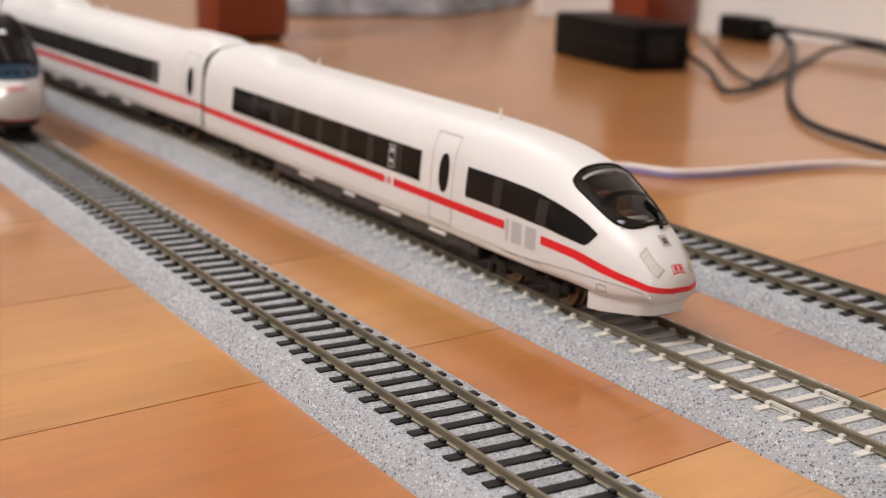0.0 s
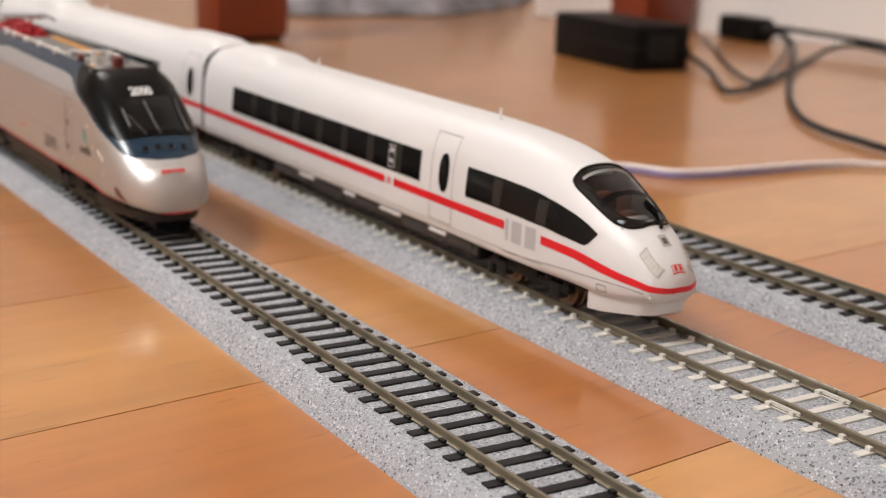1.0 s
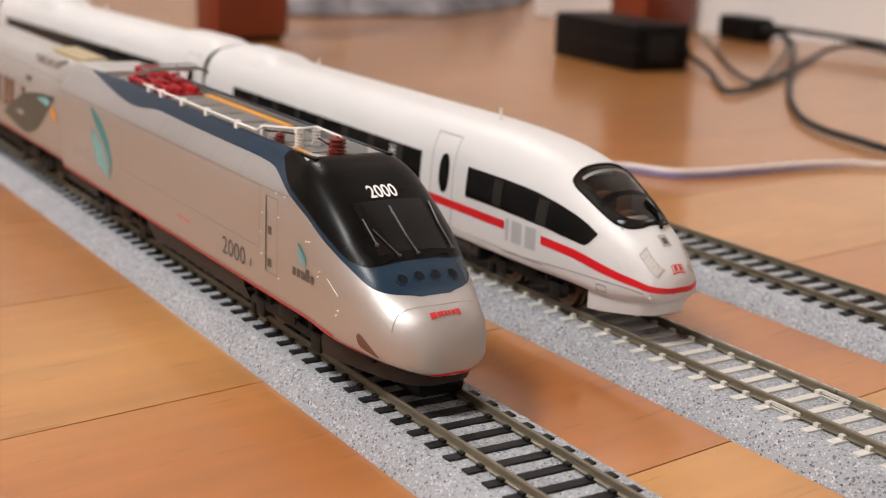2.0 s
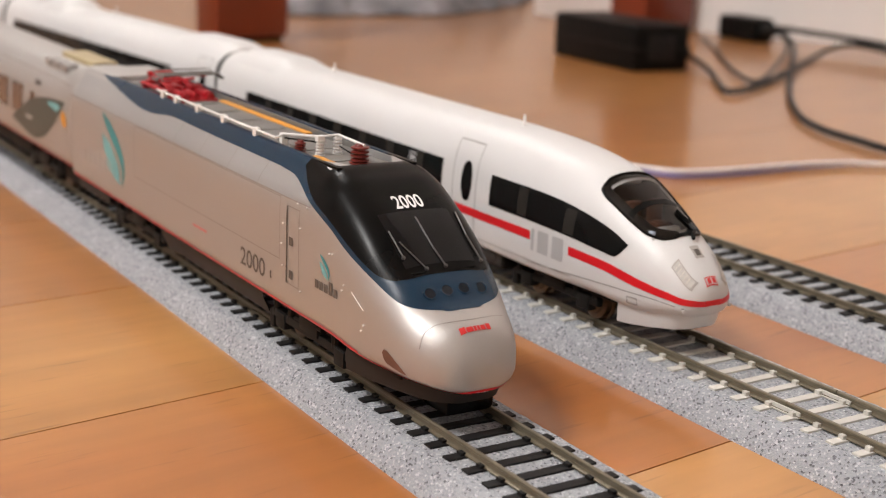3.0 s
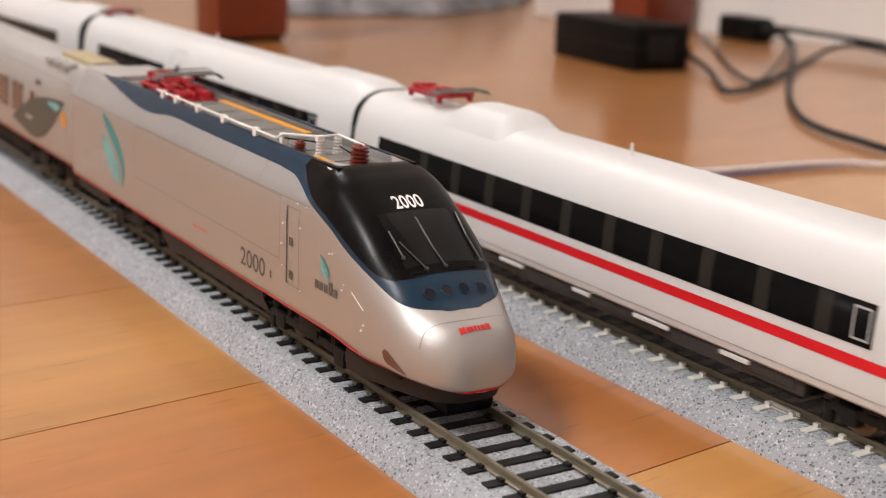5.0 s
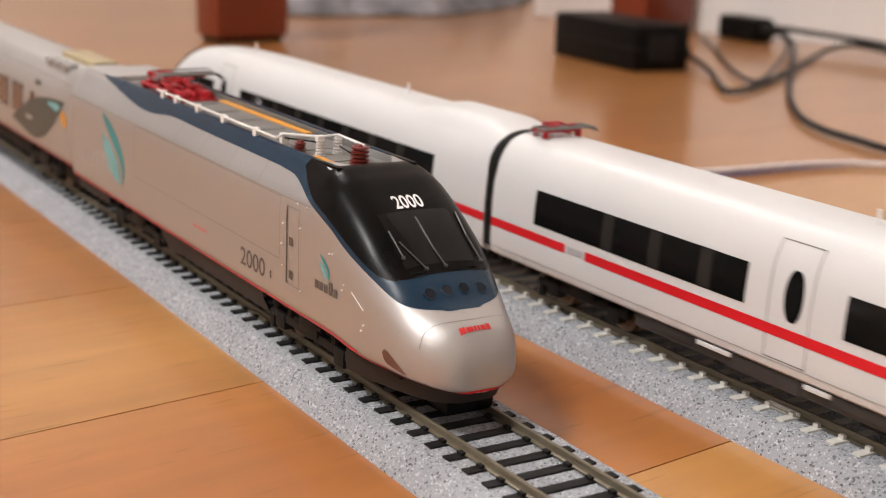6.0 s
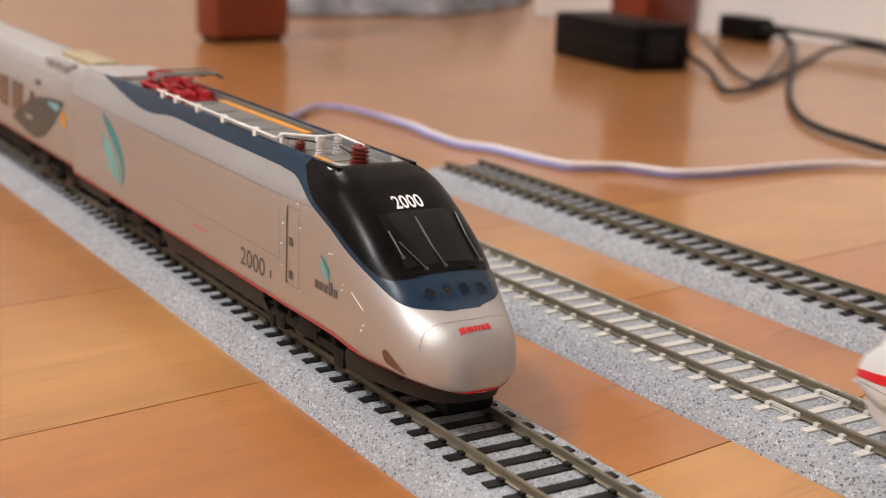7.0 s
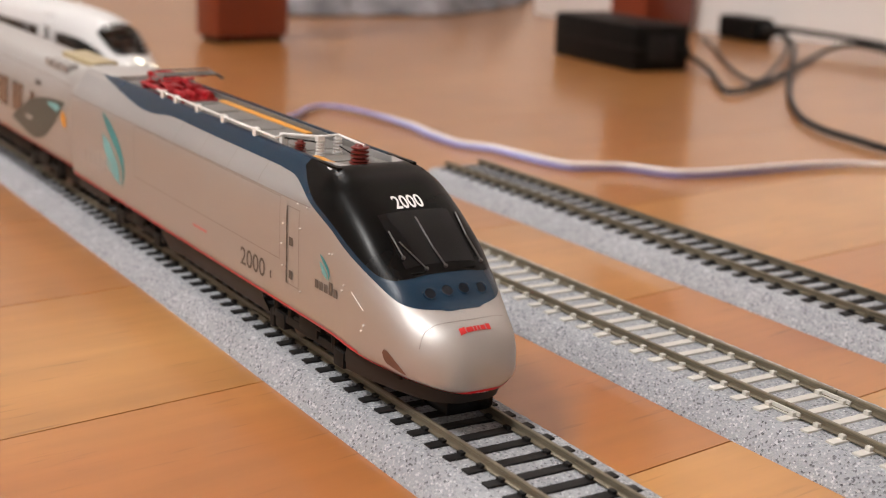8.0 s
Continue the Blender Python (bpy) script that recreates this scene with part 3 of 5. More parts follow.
def pantograph(parent, x, z, mat, up=4.0, k=1.0):
    """A folded pantograph: base frame on stubs, two bent arms, knuckles and a wire collector bow."""
    base = bmesh.new()
    for y in (-6.5, 6.5):
        add_box(base, x - 11 * k, x + 9 * k, y - 0.6, y + 0.6, z + 0.9, z + 2.0, 0.2)
    for i in (-11, -3, 8):
        add_box(base, x + (i - 0.8) * k, x + (i + 0.8) * k, -6.5, 6.5, z + 0.8, z + 1.9, 0.2)
    for i, y in itertools.product((-10, 8), (-6, 6)):
        add_rod(base, (x + i * k, y, z - 0.6), (x + i * k, y, z + 1.2), 1.0, 10)
    root = mesh_mm("pantograph", base, mat, parent, "folded red pantograph")
    bm = bmesh.new()
    for y in (-5, 5):
        add_rod(bm, (x - 12 * k, y * 0.5, z + up * 0.55), (x + 10 * k, y, z + 2.0), 0.7, 8)
        add_rod(bm, (x - 12 * k, y * 0.5, z + up * 0.6), (x + 11 * k, y * 1.1, z + up - 0.6), 0.45, 8)
    for i, y, w in ((-11, 0, 3.4), (-2, 0, 2.6), (7, -3.4, 2.0), (7, 3.4, 2.0)):
        add_box(bm, x + (i - 2.2) * k, x + (i + 2.2) * k, y - w, y + w, z + 1.6, z + 3.3, 0.5)
    add_rod(bm, (x - 12 * k, -4, z + up * 0.58), (x - 12 * k, 4, z + up * 0.58), 0.8, 10)
    add_rod(bm, (x + 2 * k, -1.6, z + 2.6), (x + 11 * k, -1.6, z + 2.2), 0.9, 10)
    mesh_mm("arm", bm, mat, root)
    bm = bmesh.new()
    for d in (-3.0, 0.4, 3.0):
        add_rod(bm, (x + 10 * k + d, -9, z + up), (x + 10 * k + d, 9, z + up), 0.32, 8)
        for s in (-1, 1):
            add_rod(bm, (x + 10 * k + d, s * 9, z + up), (x + 10 * k + d * 0.6, s * 11.5, z + up - 1.6), 0.28, 8)
    for s in (-9, 0, 9):
        add_rod(bm, (x + 10 * k - 3, s, z + up), (x + 10 * k + 3, s, z + up), 0.28, 8)
    mesh_mm("collector_bow", bm, DECK, root, "dark metal collector bow")
    return root


def car_underside(root, length, nose):
    """Recessed equipment skirts, white access flaps, boxes and bogies below a coach."""
    s0, s1 = (76 if nose else 66), length - 66
    for right in (True, False):
        k = -1 if right else 1
        mesh_mm("side_skirt", box(-s1, -s0, k * 14.2 - 0.8, k * 14.2 + 0.8, 5.6, 9.8, 0.5), GREY, root, "grey equipment skirt")
        for c, w, low in ((0.08, 9, 5.6), (0.22, 13, 4.4), (0.45, 17, 5.4), (0.68, 12, 4.2), (0.9, 8, 5.6)):
            x = -(s0 + (s1 - s0) * c)
            mesh_mm("skirt_panel", box(x - w, x + w, k * 14.9 - 0.5, k * 14.9 + 0.5, low + 1.2, 9.4, 0.3), GREY, root)
        for c, w in ((0.15, 5), (0.36, 7), (0.56, 4), (0.79, 6)):
            x = -(s0 + (s1 - s0) * c)
            mesh_mm("access_flap", box(x - w, x + w, k * 15.8 - 0.5, k * 15.8 + 0.5, 8.2, 9.4, 0.4), WHITE, root, "white hinged access flap")
    tanks = bmesh.new()
    for i in range(6):
        x = -(s0 + (s1 - s0) * (i + 0.5) / 6)
        add_box(tanks, x - 9 - 2 * (i % 3), x + 8 + 3 * (i % 2), -11, 11, 3.0 + (i % 2), 8.4, 0.5)
    mesh_mm("equipment_box", tanks, DARK, root, "dark equipment boxes below the floor")
    mesh_mm("underframe", box(-length + 8, -24 if nose else -8, -13.5, 13.5, 8.4, 10.8, 0.6), DARK, root)
    for s in ((50.5 if nose else 40), length - 42):
        bogie(root, s)


def coach_windows(root, hull, spans, top=WIN):
    for right in (True, False):
        for s0, s1 in spans:
            mesh_mm("window_band", hull.patch(s0, s1, top[0], top[1], 0.12, right), GLASS, root, "glossy black window band")
            for i in range(int((s1 - s0 - 10) // 19)):
                s = s0 + 12 + i * 19
                mesh_mm("window_pillar", hull.patch(s, s + 4.5, top[0] + 0.3, top[1] - 0.3, 0.15, right, 2, 4), GLASS_DIM, root)


def coach_door(root, hull, s, right, w=13.2):
    d = mesh_mm("door", frame_patch(hull, s, s + w, 12.8, 41.0, 0.3, 0.1, right), LINE, root, "outlined white door with an oval window")
    mesh_mm("door_window", oval(hull, s + w * 0.42, 28.9, 2.9, 6.2, 0.14, right), GLASS, d)


def stripe(root, hull, s0, s1, right, mid=None, thick=2.6):
    mid = mid or (lambda s: 19.7)
    if s0 < 1:
        rows = []
        for i in range(41):
            s = s0 + (s1 - s0) * (i / 40) ** 2.2
            rows.append([hull.side(s, mid(s) + thick * k * (0.62 + 0.38 * min(1, s / 20)), 0.11, right) for k in (-0.5, 0, 0.5)])
        bm = sheet(rows)
    else:
        bm = hull.patch(s0, s1, lambda s: mid(s) - thick / 2, lambda s: mid(s) + thick / 2, 0.11, right, None, 2)
    mesh_mm("stripe", bm, RED, root)


def gangway(root, s):
    """Dark rubber bellows at the end of a car."""
    rows = []
    for x, g in ((0.3, -0.35), (-0.6, -0.2), (-1.3, -1.2), (-2.0, -0.2), (-2.9, -0.2), (-3.6, -1.0)):
        ring = []
        for i in range(33):
            t = i / 32
            z0 = 6.0
            if t < 0.3:
                z = z0 + (32 - z0) * t / 0.3
                p = (-FLAT.half(0, z), z)
            elif t > 0.7:
                z = z0 + (32 - z0) * (1 - t) / 0.3
                p = (FLAT.half(0, z), z)
            else:
                a = (t - 0.3) / 0.4 * math.pi
                y0 = FLAT.half(0, 32)
                p = (-y0 * math.copysign(abs(math.cos(a)) ** 0.75, math.cos(a)), 32 + 14.0 * math.sin(a) ** 0.72)
            f = (17 + g) / 17
            ring.append(Vector((-s + x, p[0] * f, 26 + (p[1] - 26) * (1 + g / 22))))
        rows.append(ring)
    mesh_mm("gangway_bellows", sheet(rows), DARK, root, "dark grey rubber gangway bellows")


def roof_pins(root, hull, places):
    for s in places:
        mesh_mm("roof_antenna", rod((-s, 0, hull.top(s) - 0.4), (-s, 0, hull.top(s) + 3.6), 0.55, 8, 0.4), PLAIN_WHITE, root)


def ice_end_car(label, lit):
    """A driving car: 287 mm, origin below the tip of the nose at rail height."""
    L = 287.3
    root = thing("train_car", label, "model train car", None, "cars of the white express train")
    st = [0, 0.3, 0.6, 1, 1.5, 2, 3, 4, 5, 6.5, 8, 10, 12, 14, 17, 20, 23, 26, 30, 34, 38, 43, 48, 54, 60, 68, 76, 86, 100] + [100 + (L - 100) * i / 12 for i in range(1, 13)]
    lo = smooth_line([12.6, 14.2, 17.5, 22, 26.2, 31, 34, 36.2, 37.6], [28.4, 28.0, 28.5, 30.3, 32.3, 34.6, 36.0, 37.7, 40.6])
    bm = ICE.shell(st, 16)
    hole = [f for f in bm.faces if 14.0 < -f.calc_center_median().x < 36.0 and f.calc_center_median().z > lo(-f.calc_center_median().x) + 0.9]
    bmesh.ops.delete(bm, geom=hole, context="FACES")
    mesh_mm("body", bm, WHITE, root, "white painted car body with a streamlined nose")
    # windscreen across the nose: seal, glass, and the cab that shows through it
    seal = bmesh.new()
    rim = [12.7 + 24.6 * (i / 40) ** 1.2 for i in range(41)]
    for k in (-1, 1):
        line = [ICE.side(s, min(lo(s), ICE.top(s) - 0.05), 0.25, k < 0) for s in rim]
        for p, q in zip(line, line[1:]):
            add_rod(seal, p, q, 0.42, 6)
    for s in (12.8, 37.2):
        line = [ICE.roof(s, y, 0.25) for y in np.linspace(-ICE.half(s, lo(s)), ICE.half(s, lo(s)), 9)]
        for p, q in zip(line, line[1:]):
            add_rod(seal, p, q, 0.42, 6)
    mesh_mm("windscreen_seal", seal, BLACK, root, "black rubber windscreen seal")
    sh = mesh_mm("windscreen", ICE.cover(12.9, 37.2, lo, 0.22, 30), CAB_GLASS, root, "dark glossy wraparound windscreen")
    mesh_mm("glare_bar", ICE.cover(24.0, 25.8, lambda s: lo(s) + 0.6, 0.3, 3), BLACK, sh)
    for right in (True, False):
        mesh_mm("glass_border", ICE.patch(12.9, 37.0, lambda s: min(lo(s), ICE.top(s) - 0.1), lambda s: min(lo(s) + 1.7, ICE.top(s) - 0.05), 0.16, right, 40, 4), BLACK, sh)
    mesh_mm("glass_border", ICE.cover(34.9, 37.2, lo, 0.16, 6), BLACK, sh)
    tub = []
    for i in range(19):
        s = 12.4 + 25.4 * i / 18
        z0, z1 = min(lo(s), ICE.top(s) - 0.3) - 0.3, min(26.0 + 0.1 * (s - 12), ICE.top(s) - 1.0)
        w = ICE.half(s, z0) - 0.7
        tub.append([Vector((-s, -w, z0)), Vector((-s, -w * 0.85, z1)), Vector((-s, 0, z1 - 0.2)), Vector((-s, w * 0.85, z1)), Vector((-s, w, z0))])
    mesh_mm("cab_tub", sheet(tub), CAB_DARK, root, "dark brown driver's cab lining")
    mesh_mm("cab_bulkhead", box(-36.5, -35.6, -10.5, 10.5, 27, 38.2, 0.3), CAB_DARK, root)
    desk = bmesh.new()
    add_box(desk, -20.5, -15.5, -8.5, 8.5, 25.6, 28.2, 0.8)
    add_box(desk, -21.5, -19.0, -4.0, 4.0, 26.0, 29.4, 0.6)
    mesh_mm("driver_desk", desk, CAB_PALE, root, "pale grey driver's desk")
    for y in (-4.4, 3.4):
        seat = bmesh.new()
        add_box(seat, -29.0, -24.4, y - 2.4, y + 2.4, 27.4, 29.2, 0.6)
        add_box(seat, -30.4, -28.6, y - 2.3, y + 2.3, 28.0, 35.2, 0.7)
        mesh_mm("cab_seat", seat, CAB_BROWN, root, "red-brown cab seat")
    # pale blue block inside the cab, added to imitate a reflection in the glass
    mesh_mm("cab_reflection_panel", box(-23, -16.5, -8.2, -6.8, 27.0, 29.6, 0.5), CAB_REFLECTION, root, "pale blue-grey panel standing in for a windscreen reflection")
    wip = bmesh.new()
    pts = [ICE.roof(11.0, 1.2, 0.6), ICE.roof(12.2, 1.8, 0.9), ICE.roof(13.4, 3.4, 1.0), ICE.roof(16.5, 4.6, 0.9), ICE.roof(21.0, 3.6, 0.8)]
    for a, b in zip(pts, pts[1:]):
        add_rod(wip, a, b, 0.6, 6)
    add_rod(wip, ICE.roof(13.0, -2.5, 0.6), ICE.roof(14.0, 4.0, 0.7), 0.35, 6)
    mesh_mm("wiper", wip, BLACK, root)
    top = smooth_line([21, 25.8, 32.5, 38.2, 48.8, 60, 81], [25.4, 27.7, 29.9, 31.2, 32.6, 33.1, 33.3])
    bot = smooth_line([21, 22.3, 23.6, 30, 43.2, 68, 81], [25.2, 23.2, 21.6, 22.3, 23.5, 24.0, 24.0])
    for right in (True, False):
        mesh_mm("window_band", ICE.patch(21.1, 81, bot, top, 0.12, right, 40), GLASS, root, "tapering black window band behind the cab")
        mesh_mm("window_band", ICE.patch(108, 257.2, WIN[0], WIN[1], 0.12, right), GLASS, root, "glossy black window band")
        for s in range(120, 252, 19):
            mesh_mm("window_pillar", ICE.patch(s, s + 4.5, WIN[0] + 0.3, WIN[1] - 0.3, 0.15, right, 2, 4), GLASS_DIM, root)
        for s in (40, 62):
            mesh_mm("window_pillar", ICE.patch(s, s + 4.5, bot(s) + 0.6, top(s) - 0.6, 0.15, right, 2, 4), GLASS_DIM, root)
        coach_door(root, ICE, 88.4 if right else 86.0, right)
        stripe(root, ICE, 0.05, 41.3, right, ice_line, 2.5)
        stripe(root, ICE, 59.2, 124.6, right, ice_line)
        stripe(root, ICE, 130.5, L, right, ice_line)
        mesh_mm("stripe_mark", ICE.patch(126.4, 129.0, 18.6, 21.0, 0.12, right, 1, 1), PINK, root, "small faded red bar")
        for a, b in ((57.2, 58.5), (50.4, 55.4), (43.6, 48.6)):
            mesh_mm("name_bar", ICE.patch(a, b, 15.5, 22.0, 0.1, right, 2, 4), LETTER, root, "plain grey bar")
        mesh_mm("window_label", frame_patch(ICE, 124.4, 128.4, 24.4, 32.2, 0.45, 0.2, right), LETTER, root)
        for z in (26.0, 29.6):
            mesh_mm("window_label", ICE.patch(125.3, 127.6, z, z + 1.5, 0.2, right, 1, 1), LETTER, root)
        mesh_mm("headlight_rim", ICE.patch(2.0, 8.2, lambda s: 17.45 + 0.85 * (s - 2.8), lambda s: 19.55 + 0.85 * (s - 2.8), 0.10, right, 10, 4), MARK_GREY, root)
        for s in (3.4, 4.3, 5.2, 6.1, 7.0):
            mesh_mm("headlight_rib", ICE.patch(s, s + 0.22, lambda q: 17.75 + 0.85 * (q - 2.8), lambda q: 19.2 + 0.85 * (q - 2.8), 0.2, right, 1, 3), TIE_GREY, root)
        mesh_mm("headlight", ICE.patch(2.4, 7.8, lambda s: 17.65 + 0.85 * (s - 2.8), lambda s: 19.35 + 0.85 * (s - 2.8), 0.16, right, 10, 4), LAMP_WARM if lit else LENS, root, "slanted lit headlight" if lit else "slanted clear headlight")
        mesh_mm("lower_seam", ICE.patch(0.6, 60, smooth_line([0.6, 3.8, 12, 24, 60], [11.5, 12.2, 13.2, 13.3, 11.6]), smooth_line([0.6, 3.8, 12, 24, 60], [11.7, 12.42, 13.42, 13.52, 11.8]), 0.06, right, 30, 1), LINE, root)
        mesh_mm("step_plate", frame_patch(ICE, 15.0, 18.5, 10.2, 12.2, 0.25, 0.06, right), LINE, root)
        # the ledge's shadow line, painted as a thin grey strip on the white side
        mesh_mm("floor_ledge_line", ICE.patch(40, L, 12.2, 12.45, 0.12, right, 60, 1), LEDGE_SHADOW, root)
    mesh_mm("stripe_tip", box(-0.3, 0.14, -2.6, 2.6, 12.75, 14.25, 0.1), RED, root)
    badge = mesh_mm("nose_badge", ICE.plate(0.7, 2.2, -2.0, 2.0, 0.14, 6, 8), TEXT_RED, root, "small red framed badge")
    mesh_mm("badge_field", ICE.plate(0.9, 2.0, -1.75, 1.75, 0.2, 5, 8), WHITE, badge)
    for y0, y1 in ((-1.4, -0.25), (0.2, 1.4)):
        mesh_mm("badge_bar", ICE.plate(1.0, 1.92, y0, y1, 0.25, 4, 3), TEXT_RED, badge)
    mesh_mm("top_lamp_rim", ICE.plate(6.2, 9.4, -1.5, 1.5, 0.1, 4, 4), MARK_GREY, root)
    for right in (True, False):
        c = ICE.side(2.6, 11.4, 0.0, right)
        mesh_mm("buffer_stud", rod(c, c + Vector((0.6, 0.2 * (-1 if right else 1), 0)), 0.5, 10), WHITE, root)
    mesh_mm("top_lamp", ICE.plate(6.8, 8.4, -0.8, 0.8, 0.2, 4, 4), LAMP_WARM if lit else TEXT_DARK, root, "small square top lamp")
    # snowplough below the nose
    rows = []
    path = [(s, -1) for s in (22.5, 18, 14, 10, 7, 5, 3.6, 3.0)] + [(s, 1) for s in (3.0, 3.6, 5, 7, 10, 14, 18, 22.5)]
    for s, k in path:
        y = ICE_W(max(0, s - 2.6)) * 0.93 * k
        lowz = 6.0 - 2.4 * min(1, s / 20)
        rows.append([Vector((-s, y, 10.5)), Vector((-s - 0.2, y * 0.99, 7.4)), Vector((-s - 0.8, y * 0.95, lowz)), Vector((-s - 2.0, y * 0.86, lowz + 0.2)), Vector((-s - 2.2, y * 0.84, 7.0))])
    mesh_mm("snowplough", sheet(rows), WHITE, root, "white curved snowplough below the nose")
    mesh_mm("coupler", box(-24, -6, -5, 5, 4.4, 8, 0.6), DARK, root)
    mesh_mm("roof_fairing", roof_hump(-L + 2, -L + 52, 2.2), WHITE, root)
    roof_pins(root, ICE, (88.2, 213.0))
    gangway(root, L)
    car_underside(root, L, True)
    return root


def ice_mid_car(label, pan_front, pan_rear, door_at, spans, marks):
    """An intermediate coach, 279 mm, origin at its front end at rail height."""
    L = 279.2
    root = thing("train_car", label, "model train car", None, "cars of the white express train")
    mesh_mm("body", FLAT.shell([L * i / 30 for i in range(31)], 16), WHITE, root, "white painted coach body")
    coach_windows(root, FLAT, spans)
    for right in (True, False):
        for d in door_at:
            coach_door(root, FLAT, d, right)
        cut = sorted(marks)
        s = 0.0
        for m0, m1 in cut:
            stripe(root, FLAT, s, m0, right)
            mesh_mm("stripe_mark", FLAT.patch(m0 + 1, m1 - 1, 18.8, 20.6, 0.11, right, 4, 1), LETTER, root, "pale faded bar in the stripe")
            s = m1
        stripe(root, FLAT, s, L, right)
        mesh_mm("window_label", frame_patch(FLAT, spans[0][0] + 1, spans[0][0] + 6, 24.6, 32.2, 0.5, 0.2, right), LETTER, root)
        # shadow line of the ledge, again put in as a grey strip
        mesh_mm("floor_ledge_line", FLAT.patch(0, L, 12.2, 12.45, 0.12, right, 40, 1), LEDGE_SHADOW, root)
    if pan_front:
        pantograph(root, -L + 8, 46.4, PAN, 2.6, 0.28)
    if pan_rear:
        pantograph(root, -L + 30, 48.0, PAN, 3.5)
        mesh_mm("roof_fairing", roof_hump(-L + 48, -L + 84, 4.2), WHITE, root)
    mesh_mm("roof_fairing", roof_hump(-56, -3, 2.2), WHITE, root)
    roof_pins(root, FLAT, (150.0,))
    gangway(root, L)
    car_underside(root, L, False)
    return root


RAIL_TOP = 9.2
lead = ice_end_car("white express train driving car with red stripe and dark windscreen", False)
second = ice_mid_car("white express coach with red stripe and folded red pantograph", False, True, (8.5,), ((47, 262),), ())
third = ice_mid_car("white express coach with red stripe and small roof pantograph", True, False, (151.8,), ((26, 142), (172.5, 257.8)), ((101, 125.5), (233.5, 242.5)))
tail = copy_thing(lead, Matrix.Identity(4))
tagged(tail, "white express train driving car running backwards at the tail")
lit_lead = ice_end_car("white express train driving car with lit headlights", True)
lit_coach = copy_thing(second, Matrix.Identity(4))


# ---- the silver express train ----
AC_W = smooth_line([0, 0.15, 0.4, 1, 2, 3.2, 5, 8, 12, 18, 28, 42, 60], [1.6, 3.2, 4.9, 7.0, 9.0, 10.5, 12.0, 13.7, 14.9, 16.1, 17.6, 17.9, 18.0])
AC_T = smooth_line([0, 0.15, 0.4, 1, 2, 3.5, 7, 11, 16, 22, 30, 38, 46, 52, 64], [12.4, 14.3, 15.9, 18.1, 20.2, 21.9, 23.8, 25.8, 29.8, 34.1, 39.8, 44.6, 48.4, 49.7, 49.7])
AC_B = smooth_line([0, 0.4, 1, 3, 8, 20, 40], [7.9, 7.8, 7.75, 7.8, 8.5, 9.6, 11.2])
AC_MIX = smooth_line([42, 62], [0, 1])
AC_POLY = smooth_line([12, 36, 40.3, 45.8, 49.0, 49.7], [1.0, 1.0, 0.985, 0.80, 0.66, 0.61])
AC = Hull(AC_W, AC_T, AC_B, 0.25, smooth_line([0, 8, 20, 40, 60], [2.3, 2.7, 3.6, 4.4, 4.6]), smooth_line([0, 4, 12, 30], [3.0, 3.0, 5, 14]), (AC_MIX, AC_POLY), (53.2, 216.0, 1.8))
HOOD_LO = smooth_line([17.6, 19.2, 22.8, 26.2, 32.2, 44.8, 54.5, 60, 64], [30.6, 30.0, 30.6, 32.0, 34.6, 40.0, 43.4, 45.8, 48.0])
BLUE_LO = smooth_line([9.0, 9.3, 9.8, 11, 12.2, 15, 17.8, 22.8, 27.5, 34.2, 41.8, 51.8, 59.2, 68.2, 75], [24.68, 24.72, 24.88, 25.0, 25.12, 25.8, 26.9, 29.3, 31.4, 34.0, 37.4, 41.0, 43.6, 45.6, 45.9])
DECK_Z = 47.9


def side_text(hull, text, s, z, size, tall, grow, right):
    bm = glyphs(text, size, size * 0.008)
    for v in bm.verts:
        v.co = hull.side(s - v.co.x if right else s + v.co.x, z + v.co.y * tall, grow, right)
    return bm


def blade(hull, upper, lower, grow, right, n=14):
    """A curved blade on the side of a car between two lines of (s, z) knots."""
    rows = []
    for line in (upper, lower):
        u = np.linspace(0, 1, len(line))
        f, g = smooth_line(u, [p[0] for p in line]), smooth_line(u, [p[1] for p in line])
        rows.append([(f(i / n), g(i / n)) for i in range(n + 1)])
    return sheet([[hull.side(a[0] + (b[0] - a[0]) * j / 4, a[1] + (b[1] - a[1]) * j / 4, grow, right) for j in range(5)] for a, b in zip(*rows)])


def insulator(root, name, s, y, z0, z1, r, mat, rings):
    prof = [(r * 1.15, z0), (r * 1.15, z0 + 0.4)]
    h = (z1 - z0 - 0.9) / rings
    for i in range(rings):
        a = z0 + 0.4 + h * i
        prof += [(r * 0.62, a + h * 0.1), (r, a + h * 0.45), (r, a + h * 0.75), (r * 0.62, a + h * 0.95)]
    prof += [(r * 0.6, z1 - 0.4), (r * 0.45, z1)]
    bm = turned(prof, 16)
    bmesh.ops.translate(bm, vec=(-s, y, 0), verts=bm.verts)
    return mesh_mm(name, bm, mat, root, "ribbed insulator")


